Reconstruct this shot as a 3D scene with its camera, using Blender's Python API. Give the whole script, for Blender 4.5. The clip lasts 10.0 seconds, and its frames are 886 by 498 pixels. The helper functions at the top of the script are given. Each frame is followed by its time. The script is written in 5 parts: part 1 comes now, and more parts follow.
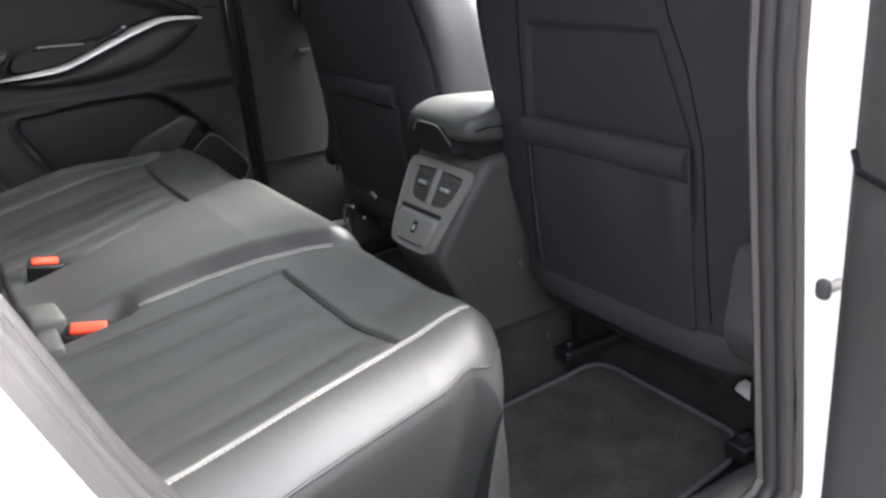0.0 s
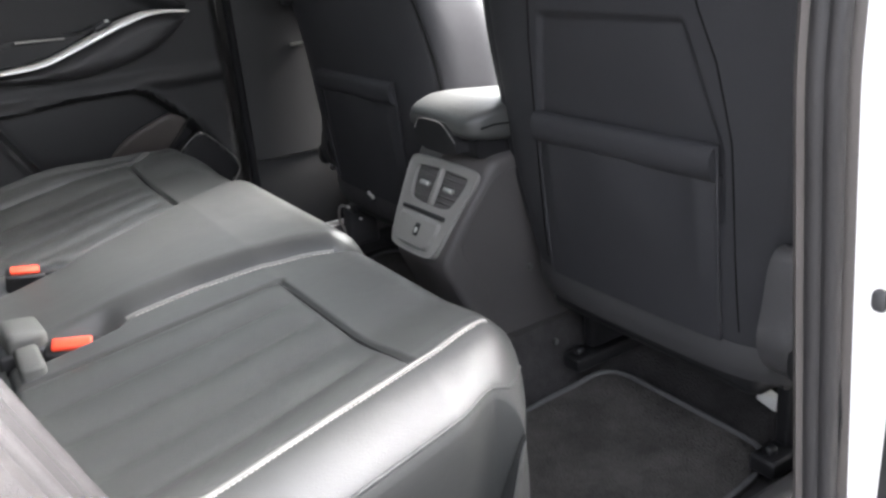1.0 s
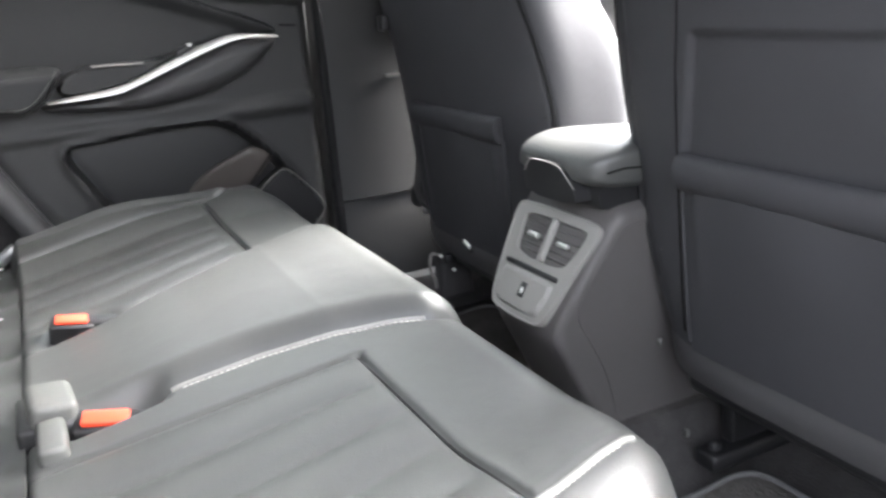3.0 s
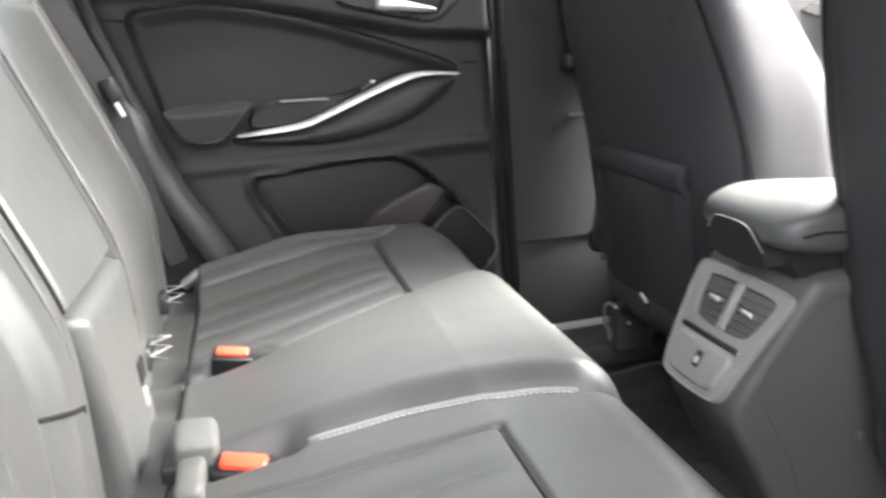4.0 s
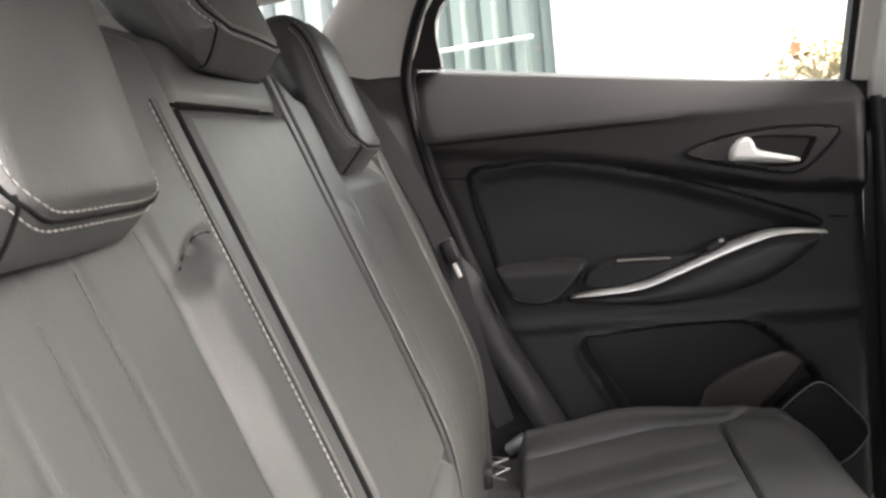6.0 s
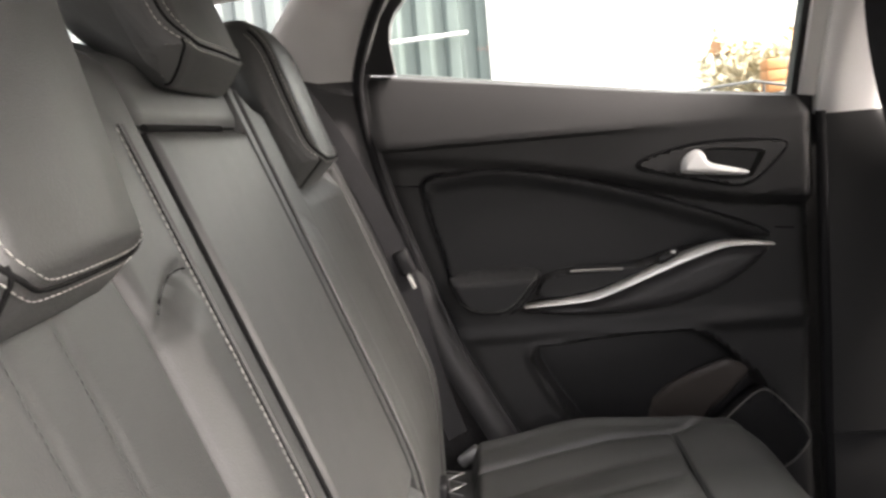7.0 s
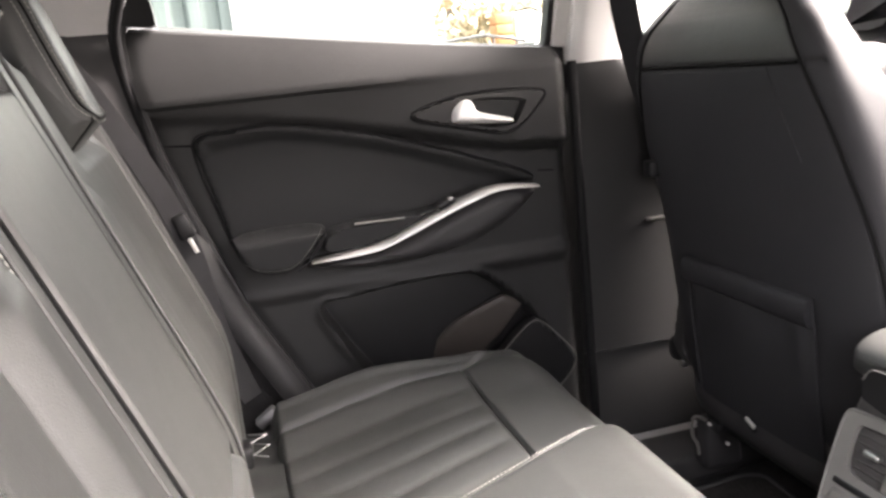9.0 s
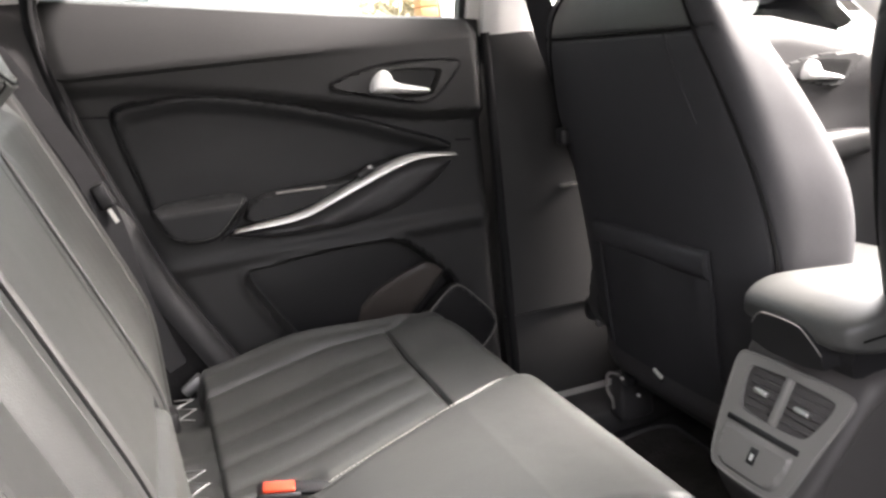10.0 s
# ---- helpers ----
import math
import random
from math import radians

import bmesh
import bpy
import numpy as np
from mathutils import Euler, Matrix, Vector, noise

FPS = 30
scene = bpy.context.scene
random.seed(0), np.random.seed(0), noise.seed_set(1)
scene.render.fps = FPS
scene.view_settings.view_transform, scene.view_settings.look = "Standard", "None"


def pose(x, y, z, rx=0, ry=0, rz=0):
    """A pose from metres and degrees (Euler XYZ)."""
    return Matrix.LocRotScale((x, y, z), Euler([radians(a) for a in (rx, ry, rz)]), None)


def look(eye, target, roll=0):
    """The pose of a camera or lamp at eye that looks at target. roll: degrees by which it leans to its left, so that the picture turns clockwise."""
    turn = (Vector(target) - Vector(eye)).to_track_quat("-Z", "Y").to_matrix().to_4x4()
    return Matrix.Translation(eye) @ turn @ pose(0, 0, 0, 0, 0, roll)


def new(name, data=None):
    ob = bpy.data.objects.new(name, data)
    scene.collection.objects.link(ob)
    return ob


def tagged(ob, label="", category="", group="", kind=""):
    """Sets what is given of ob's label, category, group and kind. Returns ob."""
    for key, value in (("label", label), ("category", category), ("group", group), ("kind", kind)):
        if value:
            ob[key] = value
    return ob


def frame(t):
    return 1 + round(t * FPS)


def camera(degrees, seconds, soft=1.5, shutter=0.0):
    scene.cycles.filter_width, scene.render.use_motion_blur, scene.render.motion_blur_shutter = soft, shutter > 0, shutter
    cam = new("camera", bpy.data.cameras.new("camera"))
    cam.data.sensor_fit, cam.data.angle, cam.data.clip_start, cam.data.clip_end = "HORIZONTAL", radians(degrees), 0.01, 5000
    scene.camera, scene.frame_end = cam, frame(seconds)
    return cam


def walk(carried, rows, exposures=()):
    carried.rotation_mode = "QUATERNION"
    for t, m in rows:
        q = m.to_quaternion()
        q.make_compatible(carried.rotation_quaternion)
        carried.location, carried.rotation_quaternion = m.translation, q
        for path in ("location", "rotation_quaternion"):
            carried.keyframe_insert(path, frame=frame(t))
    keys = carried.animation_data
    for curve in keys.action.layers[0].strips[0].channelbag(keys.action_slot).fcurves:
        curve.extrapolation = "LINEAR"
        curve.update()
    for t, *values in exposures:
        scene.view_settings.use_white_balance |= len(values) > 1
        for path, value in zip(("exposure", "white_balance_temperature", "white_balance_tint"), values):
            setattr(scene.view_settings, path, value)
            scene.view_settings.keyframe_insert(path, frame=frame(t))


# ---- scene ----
cam = camera(56.3, 10.0, soft=2.6, shutter=0.5)

PATH = [
    (0, (-0.337, -1.202, 0.768), (0.618, 0.409, 0.067), -4.8),
    (0.5, (-0.33, -1.17, 0.766), (0.633, 0.434, 0.06), -5.0),
    (1, (-0.322, -1.127, 0.757), (0.655, 0.466, 0.044), -5.0),
    (1.5, (-0.315, -1.074, 0.746), (0.666, 0.516, 0.031), -4.7),
    (2, (-0.306, -1.013, 0.737), (0.683, 0.575, 0.029), -4.3),
    (2.2, (-0.303, -0.99, 0.734), (0.689, 0.601, 0.041), -4.1),
    (3.3, (-0.217, -0.921, 0.709), (0.493, 0.861, 0.141), -4.7),
    (3.5, (-0.205, -0.913, 0.713), (0.424, 0.903, 0.159), -4.6),
    (4, (-0.183, -0.882, 0.722), (0.223, 1.011, 0.22), -4.7),
    (4.5, (-0.17, -0.841, 0.738), (-0.03, 1.109, 0.316), -5.5),
    (5, (-0.172, -0.803, 0.776), (-0.31, 1.161, 0.427), -6.4),
    (5.5, (-0.192, -0.777, 0.802), (-0.475, 1.188, 0.558), -6.3),
    (5.7, (-0.197, -0.765, 0.816), (-0.502, 1.198, 0.586), -6.1),
    (6.8, (-0.256, -0.727, 0.876), (-0.43, 1.249, 0.617), -5.0),
    (7, (-0.258, -0.725, 0.873), (-0.378, 1.253, 0.601), -5.1),
    (7.5, (-0.285, -0.717, 0.878), (-0.242, 1.257, 0.556), -5.5),
    (8, (-0.307, -0.699, 0.881), (-0.09, 1.252, 0.497), -5.6),
    (8.5, (-0.31, -0.709, 0.879), (0.041, 1.217, 0.47), -5.9),
    (9, (-0.32, -0.726, 0.876), (0.143, 1.171, 0.443), -6.1),
    (9.5, (-0.321, -0.753, 0.86), (0.222, 1.116, 0.4), -6.2),
    (10, (-0.319, -0.779, 0.85), (0.295, 1.062, 0.367), -6.3),
]
EXPOSURES = [(0, 4.2, 6300, 13), (1.0, 4.4, 6300, 13), (2.0, 5.27, 6300, 12), (3.5, 5.28, 6400, 12), (5.0, 4.95, 6700, 13), (5.6, 4.35, 6750, 14), (7.0, 3.9, 6950, 17), (8.0, 4.15, 7000, 19), (9.0, 4.55, 6950, 19), (10.0, 4.46, 6800, 17)]
walk(cam, [(t, look(e, g, r)) for t, e, g, r in PATH], EXPOSURES)

# ---- world and light ----
world = bpy.data.worlds.new("overcast")
scene.world = world
world.use_nodes = True
wn = world.node_tree
sky = wn.nodes.new("ShaderNodeTexSky")
sky.sky_type = 'NISHITA'
sky.sun_disc = False
sky.sun_elevation = radians(40)
sky.sun_rotation = radians(95)
sky.dust_density = 8.0
sky.air_density = 1.0
wn.nodes["Background"].inputs[1].default_value = 0.13
veil = wn.nodes.new("ShaderNodeHueSaturation")
veil.inputs["Saturation"].default_value = 0.25
wn.links.new(sky.outputs[0], veil.inputs["Color"])
wn.links.new(veil.outputs[0], wn.nodes["Background"].inputs[0])
sun = new("sun", bpy.data.lights.new("sun", 'SUN'))
sun.data.energy, sun.data.angle, sun.data.color = 0.85, radians(60), (1.0, 0.96, 0.9)
sun.matrix_world = look((3.81, -0.33, 3.21), (0, 0, 0))


# ---- materials ----
def mat(name, col, rough=0.5, metal=0.0, var=0.15, scale=9.0, grain=0.0, gscale=900.0, dent=0.0, dscale=30.0,
        spec=0.5, gvar=0.08, coat=0.0):
    """A surface with stains at one scale and grain at another, both in colour, gloss and relief."""
    m = bpy.data.materials.new(name)
    m.use_nodes = True
    nt = m.node_tree
    b = nt.nodes["Principled BSDF"]
    b.inputs["Metallic"].default_value = metal
    b.inputs["Specular IOR Level"].default_value = spec
    b.inputs["Coat Weight"].default_value = coat
    tc = nt.nodes.new("ShaderNodeTexCoord")
    n1 = nt.nodes.new("ShaderNodeTexNoise")
    n1.inputs["Scale"].default_value, n1.inputs["Detail"].default_value = scale, 5
    n2 = nt.nodes.new("ShaderNodeTexNoise")
    n2.inputs["Scale"].default_value, n2.inputs["Detail"].default_value = gscale * 0.35, 2
    for n in (n1, n2):
        nt.links.new(tc.outputs["Object"], n.inputs["Vector"])
    mx = nt.nodes.new("ShaderNodeMix")
    mx.data_type = 'RGBA'
    mx.inputs[6].default_value = (*[c * (1 - var) for c in col], 1)
    mx.inputs[7].default_value = (*[min(1, c * (1 + var)) for c in col], 1)
    add = nt.nodes.new("ShaderNodeMath")
    add.operation = 'MULTIPLY_ADD'
    nt.links.new(n2.outputs["Fac"], add.inputs[0])
    add.inputs[1].default_value = 0.45
    sub = nt.nodes.new("ShaderNodeMath")
    sub.operation = 'MULTIPLY_ADD'
    nt.links.new(n1.outputs["Fac"], sub.inputs[0])
    sub.inputs[1].default_value, sub.inputs[2].default_value = 1.6, -0.52
    nt.links.new(sub.outputs[0], add.inputs[2])
    nt.links.new(add.outputs[0], mx.inputs[0])
    nt.links.new(mx.outputs[2], b.inputs["Base Color"])
    mr = nt.nodes.new("ShaderNodeMapRange")
    mr.inputs[3].default_value, mr.inputs[4].default_value = rough - gvar, rough + gvar
    nt.links.new(n1.outputs["Fac"], mr.inputs[0])
    nt.links.new(mr.outputs[0], b.inputs["Roughness"])
    last = None
    if dent:
        n3 = nt.nodes.new("ShaderNodeTexNoise")
        n3.inputs["Scale"].default_value, n3.inputs["Detail"].default_value = dscale, 3
        nt.links.new(tc.outputs["Object"], n3.inputs["Vector"])
        bp = nt.nodes.new("ShaderNodeBump")
        bp.inputs["Strength"].default_value, bp.inputs["Distance"].default_value = 1.0, dent
        nt.links.new(n3.outputs["Fac"], bp.inputs["Height"])
        last = bp
    if grain:
        vo = nt.nodes.new("ShaderNodeTexVoronoi")
        vo.inputs["Scale"].default_value = gscale
        nt.links.new(tc.outputs["Object"], vo.inputs["Vector"])
        bp = nt.nodes.new("ShaderNodeBump")
        bp.inputs["Strength"].default_value, bp.inputs["Distance"].default_value = 1.0, grain
        nt.links.new(vo.outputs["Distance"], bp.inputs["Height"])
        if last:
            nt.links.new(last.outputs[0], bp.inputs["Normal"])
        last = bp
    if last:
        nt.links.new(last.outputs[0], b.inputs["Normal"])
    return m


def glass_mat(name):
    m = bpy.data.materials.new(name)
    m.use_nodes = True
    nt = m.node_tree
    nt.nodes.remove(nt.nodes["Principled BSDF"])
    tr, gl, mx, fr = (nt.nodes.new("ShaderNode" + k) for k in ("BsdfTransparent", "BsdfGlossy", "MixShader", "Fresnel"))
    tr.inputs[0].default_value = (0.86, 0.90, 0.88, 1)
    gl.inputs["Roughness"].default_value = 0.02
    fr.inputs[0].default_value = 1.45
    nt.links.new(fr.outputs[0], mx.inputs[0])
    nt.links.new(tr.outputs[0], mx.inputs[1])
    nt.links.new(gl.outputs[0], mx.inputs[2])
    nt.links.new(mx.outputs[0], nt.nodes["Material Output"].inputs[0])
    return m


LEATHER = mat("charcoal_leather", (0.052, 0.0535, 0.0515), 0.45, var=0.12, scale=5, grain=0.00016, gscale=800, dent=0.0014, dscale=13, spec=0.6)
SEATBACK = mat("black_leatherette", (0.034, 0.034, 0.037), 0.6, var=0.12, scale=6, grain=0.00015, gscale=700, dent=0.0010, dscale=14, spec=0.3)
# near-black for sewn seams, and for shade painted into gaps and recesses
SEAM = mat("dark_seam_and_gap_shade", (0.010, 0.010, 0.010), 0.9, spec=0.12)
# pale grey that paints the lit edge of leather piping; also a small tag
PIPING = mat("lit_piping_and_tag_grey", (0.17, 0.168, 0.158), 0.5, var=0.1, scale=60)
THREAD = mat("pale_grey_thread", (0.45, 0.44, 0.41), 0.75, scale=200)
PLASTIC = mat("dark_grained_plastic", (0.045, 0.044, 0.045), 0.54, var=0.10, scale=7, grain=0.0002, gscale=900)
PLASTIC_SOFT = mat("soft_touch_trim", (0.023, 0.023, 0.0232), 0.54, var=0.10, scale=7, grain=0.0002, gscale=1000, dent=0.0006)
PAD_CLOTH = mat("charcoal_door_pad", (0.019, 0.0195, 0.0205), 0.58, var=0.12, scale=9, grain=0.0002, gscale=800, dent=0.0006, spec=0.32)
BLACK = mat("black_plastic", (0.012, 0.012, 0.013), 0.45, var=0.2)
GREYPLASTIC = mat("mid_grey_plastic", (0.225, 0.218, 0.207), 0.42, var=0.08, scale=12, grain=0.0001, gscale=1200)
CHROME = mat("satin_chrome", (0.66, 0.66, 0.64), 0.42, metal=1.0, var=0.04, scale=30)
FLANGE_DARK = mat("dark_quarter_plastic", (0.030, 0.028, 0.028), 0.6, var=0.15, scale=14, grain=0.0002, gscale=900)
CONSOLE = mat("grey_brown_console_plastic", (0.075, 0.070, 0.069), 0.55, var=0.10, scale=7, grain=0.0002, gscale=900)
SILVER = mat("silver_painted_lever", (0.78, 0.78, 0.77), 0.35, metal=0.15, var=0.04, scale=30)
STEEL = mat("bare_steel", (0.36, 0.36, 0.36), 0.5, metal=1.0, var=0.1, scale=60)
BUCKLE_GREY = mat("warm_grey_plastic", (0.065, 0.066, 0.062), 0.55, var=0.08, scale=20)
HOLDER_BROWN = mat("brown_grey_plastic", (0.062, 0.052, 0.046), 0.5, var=0.15, scale=14)
RED = mat("red_release_button", (0.85, 0.07, 0.03), 0.35, var=0.08, scale=60)
RUBBER = mat("black_rubber_seal", (0.012, 0.012, 0.013), 0.7, var=0.2, scale=30, spec=0.2)
RUBBER_GREY = mat("dusty_rubber_seal", (0.105, 0.094, 0.087), 0.62, var=0.12, scale=14, dent=0.0005)
CARPET = mat("dark_carpet", (0.045, 0.043, 0.043), 0.95, var=0.35, scale=25, grain=0.002, gscale=350, spec=0.2)
MAT_CLOTH = mat("tufted_floor_mat", (0.072, 0.068, 0.064), 0.95, var=0.45, scale=16, grain=0.003, gscale=260, spec=0.15)
MAT_EDGE = mat("grey_mat_binding", (0.10, 0.10, 0.10), 0.8, var=0.2, scale=80)
HEADLINER = mat("light_grey_headliner", (0.70, 0.69, 0.67), 0.9, var=0.05, scale=30, grain=0.0004, gscale=500)
PILLAR = mat("light_grey_pillar_trim", (0.76, 0.75, 0.73), 0.55, var=0.05, scale=12, grain=0.0001)
WHITE_PAINT = mat("white_car_paint", (0.8, 0.8, 0.79), 0.25, var=0.03, coat=0.6)
WEBBING = mat("black_belt_webbing", (0.022, 0.022, 0.024), 0.8, var=0.15, scale=60, grain=0.0005, gscale=500, spec=0.2)
WHITE_TAG = mat("white_tag", (0.75, 0.75, 0.72), 0.6)
SHELL_METAL = mat("primer_inside_shell", (0.12, 0.12, 0.12), 0.7)
# dark door trim with the skylight on it put into a lighter base colour
SKYLIT_TRIM = mat("skylit_door_trim", (0.055, 0.054, 0.053), 0.65, var=0.2, scale=6, grain=0.0002, gscale=900)
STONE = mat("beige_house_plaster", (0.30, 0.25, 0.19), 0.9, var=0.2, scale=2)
GLASS = glass_mat("window_glass")
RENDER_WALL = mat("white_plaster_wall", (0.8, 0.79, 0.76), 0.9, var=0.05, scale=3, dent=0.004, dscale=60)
SHUTTER = mat("grey_green_steel_cladding", (0.12, 0.145, 0.14), 0.5, var=0.1, scale=3)
TARMAC = mat("worn_asphalt", (0.065, 0.063, 0.060), 0.9, var=0.3, scale=2, grain=0.004, gscale=90)
ORANGE = mat("orange_timber", (0.44, 0.20, 0.08), 0.7, var=0.2, scale=20)
SHRUB = mat("dry_shrub_leaf", (0.42, 0.36, 0.25), 0.8, var=0.4, scale=8)
DARKGLASS = mat("tinted_car_glass", (0.015, 0.014, 0.018), 0.08, var=0.1)


# ---- mesh helpers ----
from mathutils.geometry import delaunay_2d_cdt


def as_mesh(name, verts, faces, material, sharp=38):
    me = bpy.data.meshes.new(name)
    me.from_pydata([tuple(map(float, v)) for v in verts], [], faces)
    bm = bmesh.new()
    bm.from_mesh(me)
    bmesh.ops.remove_doubles(bm, verts=bm.verts, dist=1e-5)
    bmesh.ops.recalc_face_normals(bm, faces=bm.faces)
    bm.to_mesh(me)
    bm.free()
    me.polygons.foreach_set("use_smooth", [True] * len(me.polygons))
    me.set_sharp_from_angle(angle=radians(sharp))
    me.materials.append(material)
    return me


def part(name, me, parent=None, label="", category="", kind="", group=""):
    ob = new(name, me)
    if parent is not None:
        ob.parent = parent
    return tagged(ob, label, category, group, kind)


def thing(name, label, category, group="", kind="", at=(0, 0, 0)):
    ob = new(name)
    ob.empty_display_size = 0.05
    ob.location = at
    return tagged(ob, label, category, group, kind)


def smooth(x, a, b):
    t = np.clip((np.asarray(x, float) - a) / (b - a), 0, 1)
    return t * t * (3 - 2 * t)


def groove(d, w, depth):
    return -depth * np.exp(-(np.asarray(d) / w) ** 2)


def grid_faces(nu, nv, close=False):
    f = []
    for i in range(nu - 1):
        for j in range(nv if close else nv - 1):
            k = (j + 1) % nv
            f.append((i * nv + j, i * nv + k, (i + 1) * nv + k, (i + 1) * nv + j))
    return f


def sheet(name, P, material, back=None, sharp=38):
    """A grid of points as a skin; with back, a body closed behind it, that vector thick."""
    nu, nv = P.shape[:2]
    verts = list(P.reshape(-1, 3))
    faces = grid_faces(nu, nv)
    if back is not None:
        rim = [(0, j) for j in range(nv)] + [(i, nv - 1) for i in range(1, nu)]
        rim += [(nu - 1, j) for j in range(nv - 2, -1, -1)] + [(i, 0) for i in range(nu - 2, 0, -1)]
        base = len(verts)
        idx = [i * nv + j for i, j in rim]
        for k in idx:
            verts.append(np.asarray(verts[k]) + np.asarray(back))
        n = len(idx)
        for k in range(n):
            faces.append((idx[k], idx[(k + 1) % n], base + (k + 1) % n, base + k))
        faces.append(tuple(range(base, base + n)))
    return as_mesh(name, verts, faces, material, sharp)


def loft(name, loops, material, caps=True, sharp=38):
    """Closed loops of equal length, skinned one to the next."""
    n = len(loops[0])
    verts = [p for lp in loops for p in lp]
    faces = grid_faces(len(loops), n, True)
    if caps:
        faces.append(tuple(range(n)))
        faces.append(tuple(range((len(loops) - 1) * n, len(loops) * n)))
    return as_mesh(name, verts, faces, material, sharp)


def rounded(points, closed=True, rounds=3):
    """Corner cutting: a smooth line through a rough outline."""
    p = [np.asarray(q, float) for q in points]
    for _ in range(rounds):
        out = []
        n = len(p)
        for i in range(n if closed else n - 1):
            a, b = p[i], p[(i + 1) % n]
            out += [a * 0.75 + b * 0.25, a * 0.25 + b * 0.75]
        if not closed:
            out = [p[0]] + out + [p[-1]]
        p = out
    return np.array(p)


def resample(p, step, closed=True):
    p = np.asarray(p, float)
    q = np.vstack([p, p[:1]]) if closed else p
    s = np.concatenate([[0], np.cumsum(np.linalg.norm(np.diff(q, axis=0), axis=1))])
    n = max(4, int(round(s[-1] / step)))
    t = np.linspace(0, s[-1], n + 1)
    if closed:
        t = t[:-1]
    return np.stack([np.interp(t, s, q[:, k]) for k in range(q.shape[1])], 1)


def edge_distance(pts, loop):
    a = np.asarray(loop)
    b = np.roll(a, -1, 0)
    d = np.full(len(pts), 9.0)
    for p, q in zip(a, b):
        v = q - p
        t = np.clip(((pts - p) @ v) / max(v @ v, 1e-12), 0, 1)
        d = np.minimum(d, np.linalg.norm(pts - p - t[:, None] * v, axis=1))
    return d


def inside(pts, loop):
    a = np.asarray(loop)
    b = np.roll(a, -1, 0)
    c = np.zeros(len(pts), bool)
    for p, q in zip(a, b):
        if p[1] == q[1]:
            continue
        hit = (p[1] > pts[:, 1]) != (q[1] > pts[:, 1])
        c ^= hit & (pts[:, 0] < (q[0] - p[0]) * (pts[:, 1] - p[1]) / (q[1] - p[1]) + p[0])
    return c


def relief(name, loop, place, material, step=0.008, extra=(), back=None, sharp=38):
    """A plate with any outline: place(uv, distance to the edge) gives its points; back is the vector to its rear."""
    loop = resample(loop, step)
    lo, hi = loop.min(0), loop.max(0)
    gu, gv = np.meshgrid(np.arange(lo[0], hi[0], step), np.arange(lo[1], hi[1], step * 0.9))
    gu = gu + (np.arange(gu.shape[0]) % 2)[:, None] * step * 0.5
    g = np.stack([gu.ravel(), gv.ravel()], 1)
    g = g[inside(g, loop)]
    g = g[edge_distance(g, loop) > step * 0.45]
    loops = [resample(e, step) for e in extra]
    for e in loops:
        g = g[edge_distance(g, e) > step * 0.4]
    pts, edges = [], []
    for e in [loop] + loops:
        k, n = len(pts), len(e)
        pts += [tuple(p) for p in e]
        edges += [(k + i, k + (i + 1) % n) for i in range(n)]
    pts += [tuple(p) for p in g]
    v2, _, f2, _, _, _ = delaunay_2d_cdt([Vector(p) for p in pts], edges, [], 0, 1e-6)
    uv = np.array([tuple(v) for v in v2])
    cen = np.array([uv[list(f)].mean(0) for f in f2])
    keep = inside(cen, loop)
    faces = [tuple(f) for f, k in zip(f2, keep) if k]
    P = place(uv, edge_distance(uv, loop))
    verts = list(P)
    if back is not None:
        n = len(loop)
        near = [int(np.argmin(((uv - p) ** 2).sum(1))) for p in loop]
        base = len(verts)
        for k in near:
            verts.append(P[k] + np.asarray(back))
        for i in range(n):
            faces.append((near[i], near[(i + 1) % n], base + (i + 1) % n, base + i))
        faces.append(tuple(range(base, base + n)))
    used = sorted({i for f in faces for i in f})
    remap = {k: i for i, k in enumerate(used)}
    return as_mesh(name, [verts[k] for k in used], [tuple(remap[i] for i in f) for f in faces], material, sharp)


def plate(name, loop, y, proud, edge, material, step=0.007, toward=-1, dome=0.0, back=0.01):
    """A plate in the plane of a door: outline in x and z, standing proud of y towards the cabin, its edge rolled over."""
    def place(uv, d):
        r = np.clip(d / edge, 0, 1)
        h = proud * np.sqrt(1 - (1 - r) ** 2) + dome * smooth(d, 0, 0.06)
        yy = (y(uv[:, 0], uv[:, 1]) if callable(y) else y) + toward * h
        return np.stack([uv[:, 0], yy, uv[:, 1]], 1)
    return relief(name, loop, place, material, step, back=(0, -toward * back, 0))


def tube(name, pts, r, material, n=8, closed=False, flat=1.0, up=(0, 0, 1)):
    pts = np.asarray(pts, float)
    loops = []
    m = len(pts)
    for i in range(m):
        a = pts[(i - 1) % m] if closed or i > 0 else pts[i]
        b = pts[(i + 1) % m] if closed or i < m - 1 else pts[i]
        t = Vector(b - a).normalized()
        s = t.cross(Vector(up))
        s = s.normalized() if s.length > 1e-4 else Vector((1, 0, 0))
        w = s.cross(t)
        loops.append([pts[i] + np.array(s) * r * math.cos(q) + np.array(w) * r * flat * math.sin(q)
                      for q in np.linspace(0, 2 * math.pi, n, endpoint=False)])
    if closed:
        loops.append(loops[0])
    return loft(name, loops, material, caps=not closed, sharp=60)


